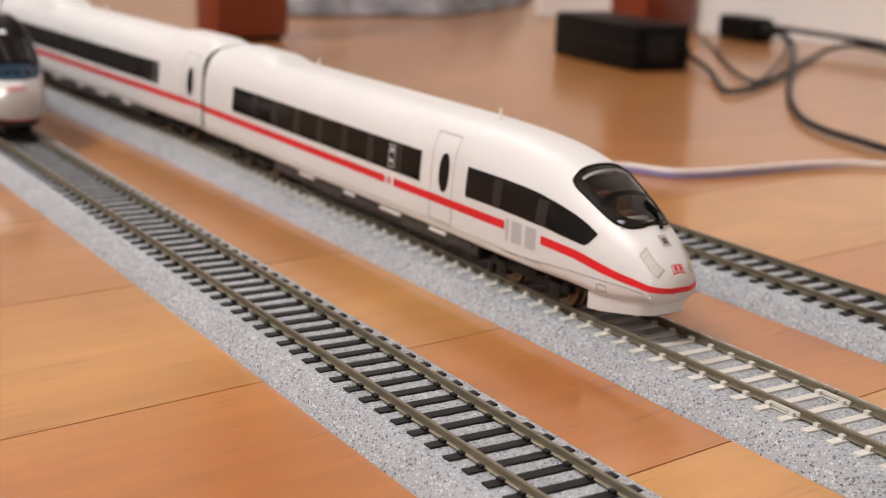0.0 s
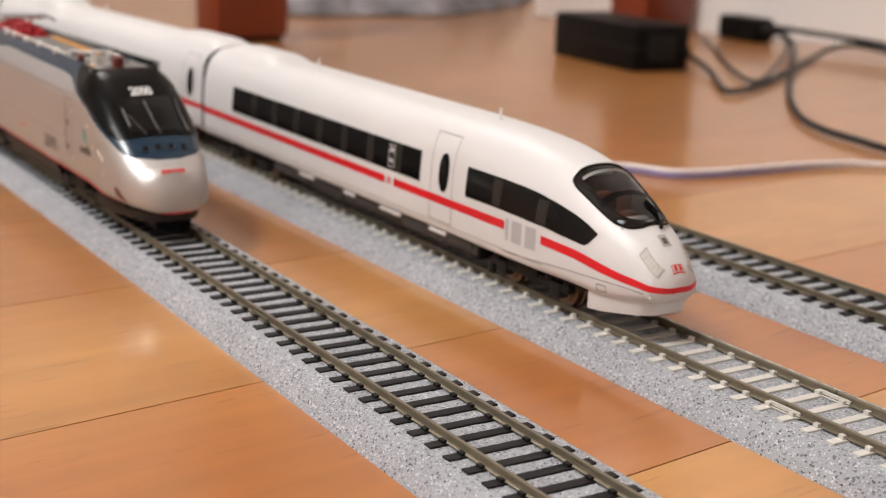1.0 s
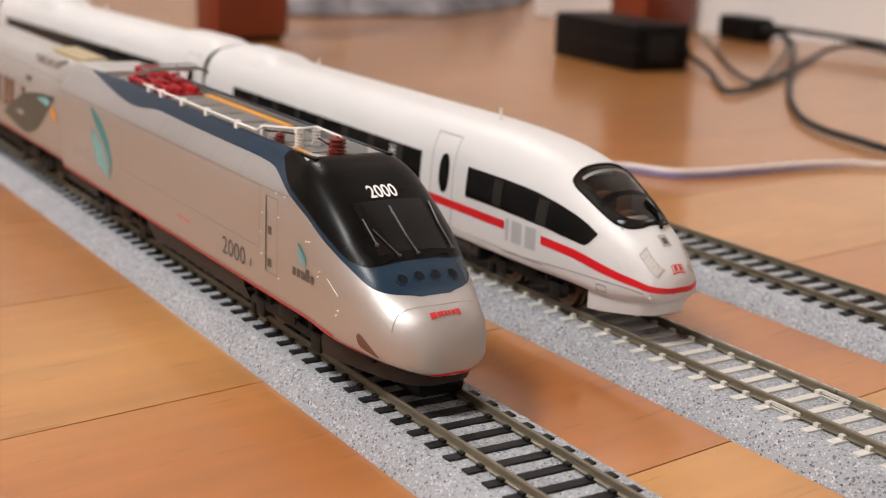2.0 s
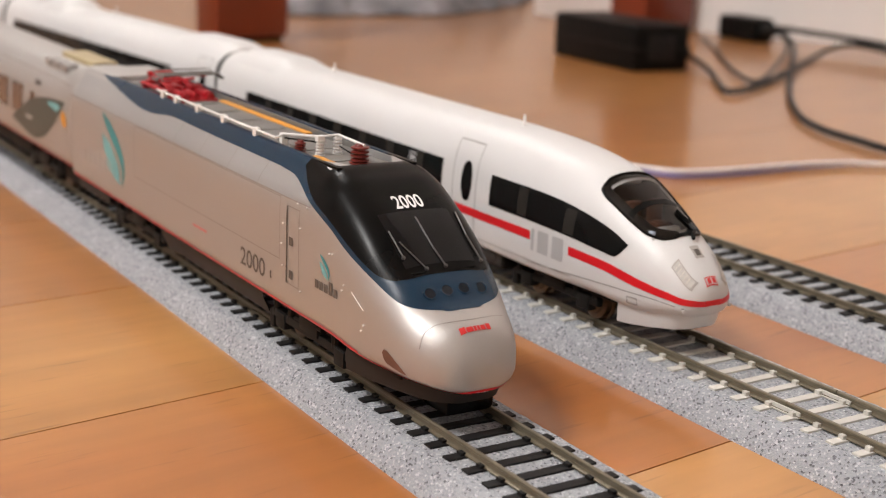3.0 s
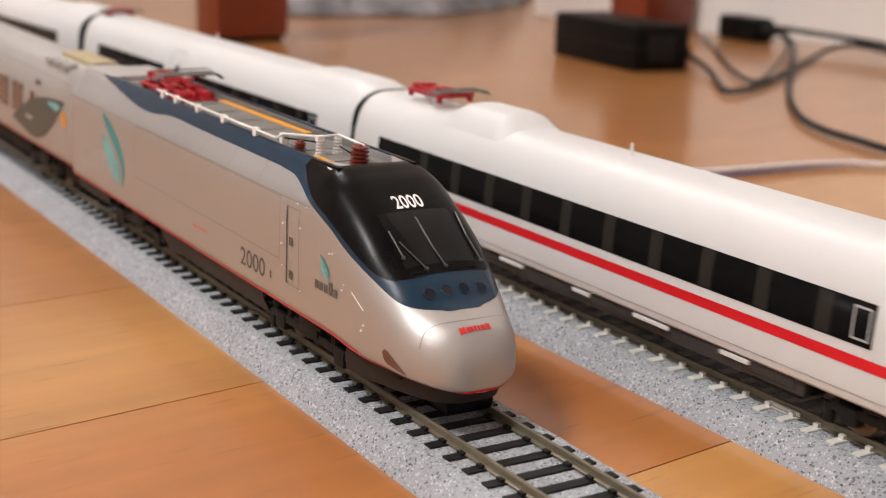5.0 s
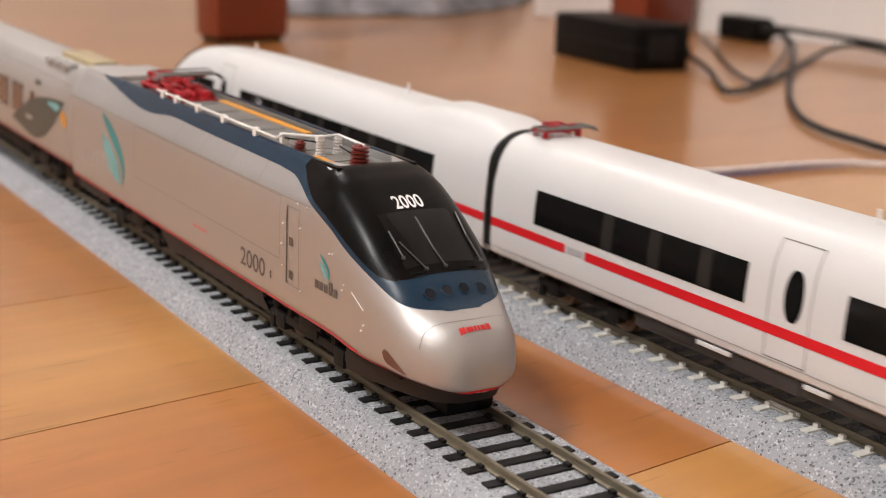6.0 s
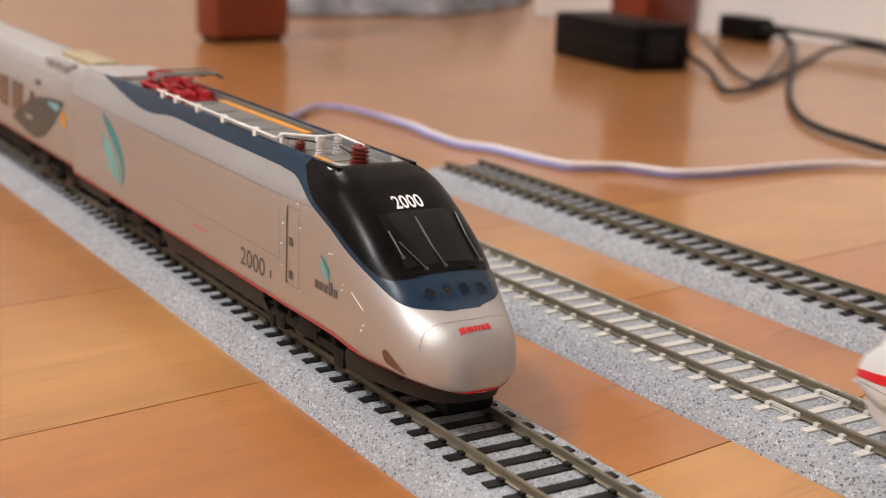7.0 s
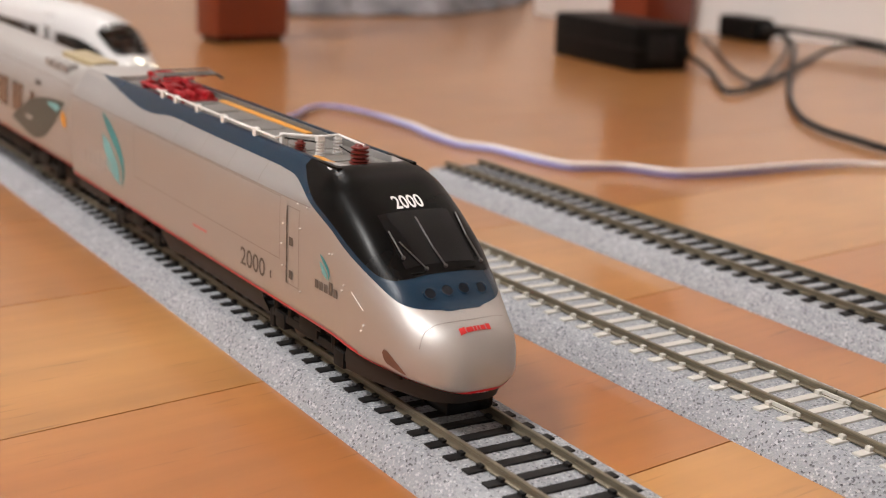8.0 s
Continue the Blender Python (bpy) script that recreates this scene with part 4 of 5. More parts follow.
def power_car():
    """The silver power car, 241 mm, origin below the tip of the nose at rail height."""
    L = 241.0
    root = thing("power_car", "silver model power car with black cab, blue band and red line", "model train car", None, "cars of the silver express train")
    st = [0, 0.06, 0.15, 0.27, 0.4, 0.6, 0.8, 1.2, 1.8, 2.5, 3.5, 4.5, 6, 8, 10, 12, 14, 16, 19, 22, 26, 30, 34, 38, 42, 46, 50, 51.6, 53.1, 53.2, 56, 59, 62, 66, 72, 80] + [80 + (216 - 80) * i / 9 for i in range(1, 10)] + [216.1, 228, 238, L]
    mesh_mm("body", AC.shell(st, 18), SILVER, root, "silver painted body with a rounded nose")
    mesh_mm("nose_band", AC.cover(9.05, 52.7, BLUE_LO, 0.07, 60, 16), BLUE, root, "dark blue band around the cab")
    for right in (True, False):
        mesh_mm("hood_corner", AC.patch(52.6, 64.3, HOOD_LO, lambda s: max(HOOD_LO(s) + 0.02, 49.62), 0.13, right, 8, 6), BLACK, root)
    hood = mesh_mm("cab_hood", AC.cover(17.7, 53.0, HOOD_LO, 0.15, 46, 16), BLACK, root, "satin black cab hood")
    mesh_mm("windscreen", AC.plate(20.0, 33.5, lambda s: -9.3 - 0.02 * (s - 20), lambda s: 9.3 + 0.02 * (s - 20), 0.24, 12, 12), SHIELD, hood, "glossy black windscreen")
    rows, trail = [], [0, 0.12, 0.3, 0.6, 1, 1.5, 2.2, 3, 4, 5.5, 7, 9, 11, 14, 17, 20, 23, 27]
    for right, line in ((True, trail[::-1]), (False, trail)):
        for s in line:
            z = AC_B(s) + 0.5 + 0.42 * min(1, s / 20)
            rows.append([AC.side(s, z + d, 0.14, right) for d in (-0.24, 0, 0.24)])
    mesh_mm("nose_red_line", sheet(rows), RED, root, "thin red line round the nose")
    for arm in (((31.5, -0.5), (23.3, -0.1), (19.0, 0.6)), ((26.0, -7.9), (18.9, -4.5)), ((29.0, -9.1), (22.4, -8.7)), ((32.6, 11.2), (26.4, 10.5), (20.5, 11.1))):
        bm = bmesh.new()
        pts = [AC.roof(s, y, 0.5) for s, y in arm]
        for p, q in zip(pts, pts[1:]):
            add_rod(bm, p, q, 0.2, 6)
        add_rod(bm, AC.roof(arm[-1][0], arm[-1][1], 0.1), AC.roof(arm[-1][0], arm[-1][1], 0.8), 0.45, 8)
        mesh_mm("wiper", bm, WIPER, hood, "grey windscreen wiper")
    mesh_mm("sill", rod(AC.roof(18.6, -8.6, 0.3), AC.roof(18.6, 8.6, 0.3), 0.28, 6), BLACK, hood)
    bm = glyphs("2000", 4.7, 0.09)
    for v in bm.verts:
        v.co = AC.roof(36.0 + v.co.y * 1.15, v.co.x * 0.84 + 0.1, 0.3)
    mesh_mm("cab_number", bm, TEXT_WHITE, hood, "white numerals 2000")
    for i, y in enumerate((-6.3, -1.8, 2.6, 7.2)):
        c, n = AC.roof(13.9, y, 0.15), AC.normal(13.9, y, AC.roof(13.9, y).z)
        bm = turned([(1.75, -0.3), (1.7, 0.06), (1.5, 0.13), (1.34, 0.05), (1.3, -0.1), (0.4, -0.2)], 20)
        bmesh.ops.transform(bm, matrix=Matrix.Translation(c) @ n.to_track_quat("Z", "Y").to_matrix().to_4x4(), verts=bm.verts)
        ring = mesh_mm("headlight_ring", bm, BLUE, root, "round recessed headlight housing")
        bm = rod(c - n * 0.1, c + n * 0.02, 1.28, 16)
        mesh_mm("headlight", bm, LENS_DARK, ring, "unlit round headlight lens")
    # nose cover seams and the plain red bar of the name
    seam = bmesh.new()
    pts = [AC.side(s, z, 0.05) for s, z in ((7.2, 17.6), (7.6, 19.6), (7.9, 21.2))] + [AC.roof(7.8 - 1.9 * (1 - (y / 9.4) ** 2), y, 0.02) for y in (-8.6, -6, -3, 0, 3, 6, 9.4)]
    for a, b in zip(pts, pts[1:]):
        add_rod(seam, a, b, 0.09, 5)
    mesh_mm("nose_cover_seam", seam, LINE_SOFT, root)
    for i, (y, w) in enumerate(((-4.6, 1.5), (-2.9, 1.7), (-1.0, 0.7), (-0.1, 0.7), (0.8, 1.2), (2.2, 1.2))):
        mesh_mm("name_bar", AC.plate(3.05, 4.3 if i in (0, 5) else 4.05, y, y + w, 0.12, 3, 3), TEXT_RED, root, "plain red bar on the nose")
    for right in (True, False):
        lo = smooth_line([60, 75, 130, 150, 158, 165, 173, 184, 196, 210, 224], [45.8, 45.95, 46.2, 46.4, 46.0, 45.2, 45.0, 45.5, 46.6, 48.0, 49.4])
        mesh_mm("roof_band", AC.patch(52.6, 224, lambda s: BLUE_LO(s) if s < 75 else lo(s), 49.6, 0.08, right, 60, 6), BLUE, root, "dark blue band along the roof edge")
        mesh_mm("shoulder_panel", AC.patch(52, L - 2, 40.5, lambda s: max(40.6, BLUE_LO(s)) if s < 75 else min(49.4, 45.9 + max(0, s - 190) * 0.2), 0.05, right, 60, 5), SILVER_TOP, root, "lighter silver sloping panel")
        mesh_mm("shoulder_line", AC.patch(52, L, 40.2, 40.5, 0.1, right, 60, 1), LINE_SOFT, root)
        mesh_mm("red_line", AC.patch(26.8, L, lambda s: AC_B(s) + 0.6, lambda s: AC_B(s) + 1.65, 0.1, right, 200, 1), RED, root)
        for s in (82, 102, 122, 142):
            mesh_mm("panel_joint", AC.patch(s, s + 0.25, 40.6, 45.8, 0.12, right, 1, 4), LINE_SOFT, root)
        mesh_mm("panel_edge", frame_patch(AC, 68, 176, 23.6, 40.0, 0.22, 0.06, right), LINE_SOFT, root)
        door = mesh_mm("door", frame_patch(AC, 57.0, 64.0, 18.4, 38.6, 0.3, 0.08, right), LINE_SOFT, root, "outlined silver cab door")
        for z in (20.0, 28.6):
            mesh_mm("door_step", AC.patch(60.4, 62.6, z, z + 2.2, 0.1, right, 1, 1), TEXT_DARK, door)
        mesh_mm("door_handle", AC.patch(63.6, 64.1, 18.6, 38.4, 0.16, right, 1, 6), TEXT_DARK, door, "dark grab rail beside the door")
        mesh_mm("side_number", side_text(AC, "2000", 84.6, 18.5, 8.0, 0.86, 0.1, right), TEXT_DARK, root, "dark grey numerals 2000")
        mesh_mm("side_letter", AC.patch(72.9, 73.7, 17.2, 19.2, 0.1, right, 1, 1), TEXT_DARK, root, "tiny dark bar")
        mesh_mm("builder_mark", AC.patch(116, 126.5, 19.0, 19.7, 0.1, right, 2, 1), PINK, root, "tiny red bar")
        # fins of the mark: a slim grey-teal blade round a pale one, large at the rear and small behind the cab
        for s0, z0, k in ((185.0, 17.5, 1.0), (40.6, 24.9, 0.25)):
            at = lambda rows: [(s0 + (s - 185) * (k if k == 1 else 0.235), z0 + (z - 17.5) * k) for s, z in rows]
            mesh_mm("tail_mark", blade(AC, at([(206, 39.6), (199, 37.4), (192, 33.4), (187, 28.4), (185, 23.4), (187.5, 17.5)]), at([(206.4, 38.6), (201.5, 34.4), (195.5, 30.4), (190.5, 26.4), (187.8, 22.6), (187.7, 17.5)]), 0.1, right), TEAL, root, "teal fin-shaped mark")
            mesh_mm("tail_mark", blade(AC, at([(206.6, 32.4), (201.5, 31.0), (196, 27.6), (191.3, 23.6), (189.8, 20.6)]), at([(207, 31.4), (205.5, 27.6), (201, 24.2), (196, 21.6), (190.2, 19.6)]), 0.1, right), TEAL_LIGHT, root, "pale teal inner fin")
            mesh_mm("tail_mark", blade(AC, at([(203.5, 24.6), (198, 22.0), (193, 20.4), (189.4, 18.8)]), at([(202.5, 22.8), (198, 20.4), (193, 18.8), (189.2, 18.0)]), 0.1, right), TEAL_LIGHT, root, "pale teal lower fin")
        for i in range(5):
            mesh_mm("name_bar", AC.patch(36.6 + i * 2.4, 38.5 + i * 2.4, 21.6, 23.7 if i != 1 else 24.8, 0.1, right, 1, 1), TEXT_DARK, root, "plain dark bar")
            mesh_mm("name_bar", AC.patch(203.0 + i * 5.1, 206.2 + i * 5.1, 19.8, 23.6 if i != 1 else 25.0, 0.1, right, 1, 1), MARK_GREY, root, "plain faded grey bar")
        # rivets, grab irons and the marker slot
        riv = bmesh.new()
        for s, z in ((58.4, 40.0), (53.5, 40.0), (66.0, 33.4), (56.5, 34.2), (67.0, 28.0), (66.4, 22.4), (56.0, 18.2), (41.0, 31.6), (39.6, 31.8), (33.6, 25.8), (34.4, 24.4), (24.6, 18.6), (25.4, 17.2)):
            add_rod(riv, AC.side(s, z, -0.1, right), AC.side(s, z, 0.35, right), 0.22, 6)
        add_rod(riv, AC.side(29.6, 25.2, 0.3, right), AC.side(24.6, 22.2, 0.3, right), 0.12, 6)
        mesh_mm("grab_irons", riv, PLAIN_WHITE, root)
        mid = lambda s: 11.0 + 0.40 * (s - 9.8)
        for grow, big, mat, name, text in ((0.06, 1.25, SILVER_TOP, "marker_rim", ""), (0.1, 1.0, SCOOP, "marker_slot", "red-brown scoop in the lower nose")):
            h = lambda s: big * 1.45 * min(1.0, max(0.0, (s - 9.6) / 6.2)) ** 0.8 * math.sqrt(max(0.0, 1 - (max(0, s - 15.8) / 1.9) ** 2))
            mesh_mm(name, AC.patch(9.8, 17.7, lambda s: mid(s) - h(s), lambda s: mid(s) + h(s), grow, right, 20, 4), mat, root, text)
    # skirts: dark plastic below the red line
    rows = []
    path = [(s, -1) for s in (34, 26, 20, 15, 11, 8, 6, 4, 3.0, 2.6)] + [(s, 1) for s in (2.6, 3.0, 4, 6, 8, 11, 15, 20, 26, 34)]
    for s, k in path:
        y = AC_W(max(0, s - 2.2)) * (0.76 + 0.19 * min(1, s / 30)) * k
        rows.append([Vector((-s, y * 0.97, 11.0)), Vector((-s, y, 8.8)), Vector((-s - 0.5, y * 0.96, 4.8)), Vector((-s - 2.5, y * 0.8, 4.4)), Vector((-s - 2.6, y * 0.1, 4.6))])
    mesh_mm("nose_skirt", sheet(rows), SKIRT, root, "dark grey plastic skirt under the nose")
    mesh_mm("coupler_box", box(-20, -4.6, -6.6, 6.6, 1.0, 7.4, 2.0), BLACK, root)
    for right in (-1, 1):
        bm = sheet([[Vector((-s, right * 16.4, 12.0)), Vector((-s, right * 16.2, 9.5)), Vector((-s, right * 14.0, 4.6)), Vector((-s, right * 10, 4.2))] for s in (82, 100, 120, 140, 157)])
        mesh_mm("side_skirt", bm, SKIRT, root, "dark grey plastic tank skirt")
        bm = sheet([[Vector((-s, right * 16.4, 12.0)), Vector((-s, right * 16.4, 8.0)), Vector((-s, right * 14.0, 6.0))] for s in (206, 220, L - 2)])
        mesh_mm("side_skirt", bm, SKIRT, root)
    mesh_mm("underframe", box(-L + 3, -14, -13.5, 13.5, 8.0, 12.4, 0.8), DARK, root)
    for s in (57.0, 181.0):
        bogie(root, s, None, 13.6, 33.0, 5.8)
    # roof well: deck plates, walkway, line, insulators, pantograph
    mesh_mm("roof_deck", box(-213, -53.4, -9.1, 9.1, DECK_Z - 0.1, DECK_Z + 0.08), DECK, root, "grey panelled roof deck", False)
    for i in range(9):
        x = -66 - i * 16
        mesh_mm("deck_panel", box(x - 14.6, x, -4.5, 5.0, DECK_Z, DECK_Z + 0.3, 0.1), DECK, root)
    for k in (-1, 1):
        y0, y1 = sorted((k * 9.75, k * 11.05))
        mesh_mm("roof_edge", box(-216, -63.5, y0, y1, 49.3, 49.82, 0.12), BLUE, root, "dark blue rim of the roof well")
        mesh_mm("roof_edge", box(-63.4, -50.6, y0, y1, 49.2, 49.86, 0.12), BLACK, root, "black rim of the roof well")
    mesh_mm("coaming_panel", box(-212, -74, 9.2, 9.6, DECK_Z, 49.5, 0.1), DECK, root, "grey panel of the roof well")
    mesh_mm("walkway", box(-166, -104, 6.6, 8.8, DECK_Z, DECK_Z + 0.45, 0.1), YELLOW, root, "amber roof walkway strip")
    mesh_mm("walkway", box(-74.0, -56.0, -7.4, -4.6, DECK_Z, DECK_Z + 0.45, 0.1), YELLOW, root, "amber roof walkway strip")
    insulator(root, "insulator", 62.3, 1.3, DECK_Z, 53.0, 2.4, INSUL, 4)
    mesh_mm("coaming_panel", box(-73.0, -55.0, 9.15, 9.5, DECK_Z, 49.66, 0.1), SILVER_TOP, root, "pale grey panel of the roof well")
    insulator(root, "insulator", 79.0, -7.2, DECK_Z, 51.6, 1.5, INSUL, 4)
    insulator(root, "insulator", 74.7, -3.7, DECK_Z, 52.8, 1.2, PLAIN_WHITE, 5)
    insulator(root, "insulator", 75.0, 1.6, DECK_Z, 53.0, 1.2, PLAIN_WHITE, 5)
    mesh_mm("line_post", box(-89.4, -87.6, -8.4, -6.6, DECK_Z, 51.9, 0.2), PLAIN_WHITE, root)
    mesh_mm("line_post", box(-75.8, -73.8, -4.7, -2.7, 51.6, 53.3, 0.2), PLAIN_WHITE, root)
    pipe = bmesh.new()
    pts = [Vector((-176, -10.0, 51.0)), Vector((-157, -10.6, 51.2)), Vector((-120, -10.8, 51.2)), Vector((-86, -10.9, 51.2)), Vector((-88, -7.6, 51.7)), Vector((-75, -3.7, 52.9)), Vector((-74.6, 1.6, 53.2)), Vector((-60.5, 1.6, 52.8))]
    for a, b in zip(pts, pts[1:]):
        add_rod(pipe, a, b, 0.34, 8)
    mesh_mm("roof_line", pipe, PLAIN_WHITE, root, "white high-voltage line along the roof")
    for s in (168.5, 157.5, 140, 121, 99):
        mesh_mm("line_clamp", box(-s - 1.1, -s + 1.1, -11.4, -9.8, 49.2, 51.8, 0.3), PLAIN_WHITE, root)
    mesh_mm("jumper", rod((-89, -8, 50.6), (-75, -3.4, 51.4), 0.22, 6), BLACK, root)
    mesh_mm("jumper", rod((-75, 1.6, 50.4), (-62.3, 1.3, 49.2), 0.22, 6), BLACK, root)
    pan = pantograph(root, -187, DECK_Z + 0.6, PAN, 7.2, 1.15)
    drive = bmesh.new()
    for y in (-4.6, -1.4, 3.6):
        add_rod(drive, (-181, y, DECK_Z + 2.2), (-166.5, y + 0.6, DECK_Z + 1.5), 1.25, 12)
        add_rod(drive, (-170, y + 0.4, DECK_Z + 1.7), (-168, y + 0.5, DECK_Z + 1.6), 1.6, 12)
    add_box(drive, -180, -166, -6.2, 6.4, DECK_Z + 0.1, DECK_Z + 1.0, 0.3)
    add_rod(drive, (-196, -6.0, DECK_Z + 3.0), (-176, -2.0, DECK_Z + 6.2), 0.5, 8)
    add_rod(drive, (-196, 6.0, DECK_Z + 3.0), (-176, 2.0, DECK_Z + 6.2), 0.5, 8)
    mesh_mm("drive", drive, PAN, pan, "red springs and drive cylinders")
    horn = bmesh.new()
    for y in (-9.5, 9.5):
        add_rod(horn, (-176.5, y, DECK_Z + 7.6), (-171, y * 1.02, DECK_Z + 6.2), 0.22, 6)
    add_rod(horn, (-182.0, -9.5, DECK_Z + 8.4), (-182.0, 9.5, DECK_Z + 8.4), 0.22, 6)
    for y in (-9.5, -3.0, 3.0, 9.5):
        add_rod(horn, (-182.0, y, DECK_Z + 8.4), (-176.5, y, DECK_Z + 7.6), 0.2, 6)
    mesh_mm("wire_frame", horn, DECK, pan, "thin grey wire frame")
    return root


def silver_coach():
    L = 300.0
    root = thing("passenger_coach", "silver model passenger coach with dark windows and red line", "model train car", None, "cars of the silver express train")
    W = smooth_line([0, 1.5, 4, 8, 14, 300], [14.6, 16.2, 17.1, 17.5, 17.6, 17.6])
    T = smooth_line([0, 2, 6, 14, 24, 300], [44.0, 46.6, 48.4, 48.2, 46.4, 46.2])
    hull = Hull(W, T, lambda s: 11.2, 0.25, lambda s: 3.4, 5)
    mesh_mm("body", hull.shell([0, 0.7, 1.5, 2.5, 4, 6, 9, 12, 16, 20, 24] + [30 + (L - 30) * i / 18 for i in range(19)], 16), SILVER, root, "silver painted coach body")
    for right in (True, False):
        mesh_mm("red_line", hull.patch(0, L, 12.6, 13.9, 0.1, right, 60, 1), RED, root)
        for s0, s1, z0, z1 in [(48.0, 54.0, 25.4, 33.6)] + [(64.0 + 21 * i, 79.5 + 21 * i, 23.4, 34.2) for i in range(10)]:
            win = mesh_mm("window", hull.patch(s0, s1, z0, z1, 0.1, right, 3, 4), BROWN_GLASS, root, "brown tinted window")
            mesh_mm("window_rim", frame_patch(hull, s0 - 0.4, s1 + 0.4, z0 - 0.4, z1 + 0.4, 0.4, 0.14, right), TEXT_DARK, win)
        mesh_mm("side_mark", blade(hull, [(9.5, 35.6), (20, 35.2), (34, 34.0), (50, 31.4), (63, 27.0), (79, 20.4)], [(10.5, 34.6), (15, 31.0), (24, 24.5), (36, 18.8), (50, 16.4), (79, 19.6)], 0.15, right, 24), MARK_GREEN, root, "dark green leaf-shaped mark")
        # two glints of light on the leaf, painted as pale blades
        mesh_mm("side_mark", blade(hull, [(15, 33.6), (20, 33.9), (30, 33.0)], [(15, 32.6), (19, 31.2), (30, 32.2)], 0.19, right), TEAL_LIGHT, root, "pale teal glint painted on the mark")
        mesh_mm("side_mark", blade(hull, [(50, 24.2), (55, 24.4), (60, 23.8)], [(50, 23.2), (55, 22.6), (60, 23.2)], 0.19, right), MARK_GREY, root, "pale glint painted on the mark")
        mesh_mm("warning_mark", blade(hull, [(7.0, 28.6), (8.5, 31.2), (12.0, 32.4)], [(7.2, 26.6), (10.0, 27.0), (13.2, 29.8)], 0.15, right), YELLOW, root, "amber wedge mark")
        mesh_mm("vent", hull.patch(42, 50, 37.0, 38.8, 0.12, right, 1, 1), TEXT_DARK, root)
        mesh_mm("shoulder_line", hull.patch(3, L, 41.6, 41.9, 0.1, right, 60, 1), LINE_SOFT, root)
    mesh_mm("roof_equipment", box(-58, -20, -3, 7, 45.8, 48.4, 0.8), CREAM, root, "cream roof equipment")
    for s in (26, 36, 46):
        mesh_mm("roof_vent", box(-s - 3.6, -s + 3.6, -12.2, -7.5, 44.6, 47.6, 0.7), SILVER_TOP, root)
    mesh_mm("underframe", box(-L + 4, -4, -13, 13, 5.0, 12.2, 0.8), DARK, root)
    for s in (46.0, 254.0):
        bogie(root, s, None, 13.0, 30.0, 5.5)
    return root


power = power_car()
coach = silver_coach()


# ---- the far end of the room ----


def furniture_leg(label, x, y, w, d, h):
    root = thing("furniture_leg", label, "furniture leg", pose(x, y, 0, 0, 0, SLANT), "legs of the furniture")
    bm = box(-d, 0, 0, w, 0.004, h, 0.003)
    part("post", bm, MAHOGANY, root)
    part("foot_pad", box(-d + 0.004, -0.004, 0.004, w - 0.004, 0, 0.004), DARK, root, "dark felt pad under the leg")
    return root


furniture_leg("square dark red mahogany furniture leg on the floor", -0.776, 0.2575, 0.066, 0.034, 0.6)
furniture_leg("square dark red mahogany furniture leg beside the wall", -0.768, 0.680, 0.070, 0.045, 0.6)


def adapter():
    root = thing("power_adapter", "black plastic power adapter brick on the floor", "power adapter", pose(-0.546, 0.486, 0, 0, 0, -4.0))
    part("housing", box(-0.110, 0, 0, 0.049, 0.0, 0.034, 0.003), PLASTIC, root)
    part("seam", box(-0.1105, 0.0005, -0.0004, 0.0494, 0.0165, 0.0175), CABLE, root)
    part("socket", box(0.0, 0.0012, 0.012, 0.036, 0.008, 0.026, 0.0005), CABLE, root)
    part("strain_relief", rod((-0.02, 0.049, 0.014), (-0.02, 0.064, 0.012), 0.0045, 12, 0.003), CABLE, root)
    return root


adapter()


def plug():
    root = thing("power_plug", "black mains plug lying against the white wall", "power plug", pose(-0.735, 0.742, 0, 0, 0, -6))
    part("housing", box(0, 0.052, 0, 0.024, 0.0, 0.021, 0.003), PLASTIC, root)
    part("collar", rod((0.052, 0.012, 0.012), (0.068, 0.012, 0.011), 0.006, 12, 0.004), CABLE, root)
    return root


plug()


def cable(label, points, r, mat=None):
    root = thing("cable", label, "cable", None, "black cables on the floor")
    cord("cord", points, r, mat or CABLE, root)
    return root


def blanket():
    root = thing("blanket", "mottled grey fleece blanket bunched on the floor", "blanket")
    rng = random.Random(3)
    rows = []
    n = 60
    for j in range(15):
        row = []
        for i in range(n + 1):
            t = i / n
            x = -0.985 + 0.06 * math.sin(t * 3.1) - 0.16 * t * t
            y = 0.40 + 0.42 * t
            a = j / 14
            z = 0.002 + 0.085 * math.sin(min(1, a * 1.6) * math.pi / 2) - 0.02 * a
            d = noise.noise(Vector((t * 9, a * 3, 1.7))) * 0.016 + noise.noise(Vector((t * 30, a * 8, 4))) * 0.006
            w = (1 - math.exp(-a * 6)) * 0.16 * (0.3 + a)
            row.append((x - w + d * 0.7, y + w * 0.3, max(0.001, z + d * min(1, a * 4))))
        rows.append(row)
    bm = sheet(rows)
    got = bmesh.ops.extrude_face_region(bm, geom=bm.faces[:])
    for v in got["geom"]:
        if isinstance(v, bmesh.types.BMVert):
            v.co += Vector((-0.012, 0.004, -0.004))
            v.co.z = max(0.0, v.co.z)
    part("cloth", bm, FABRIC, root)
    return root


blanket()

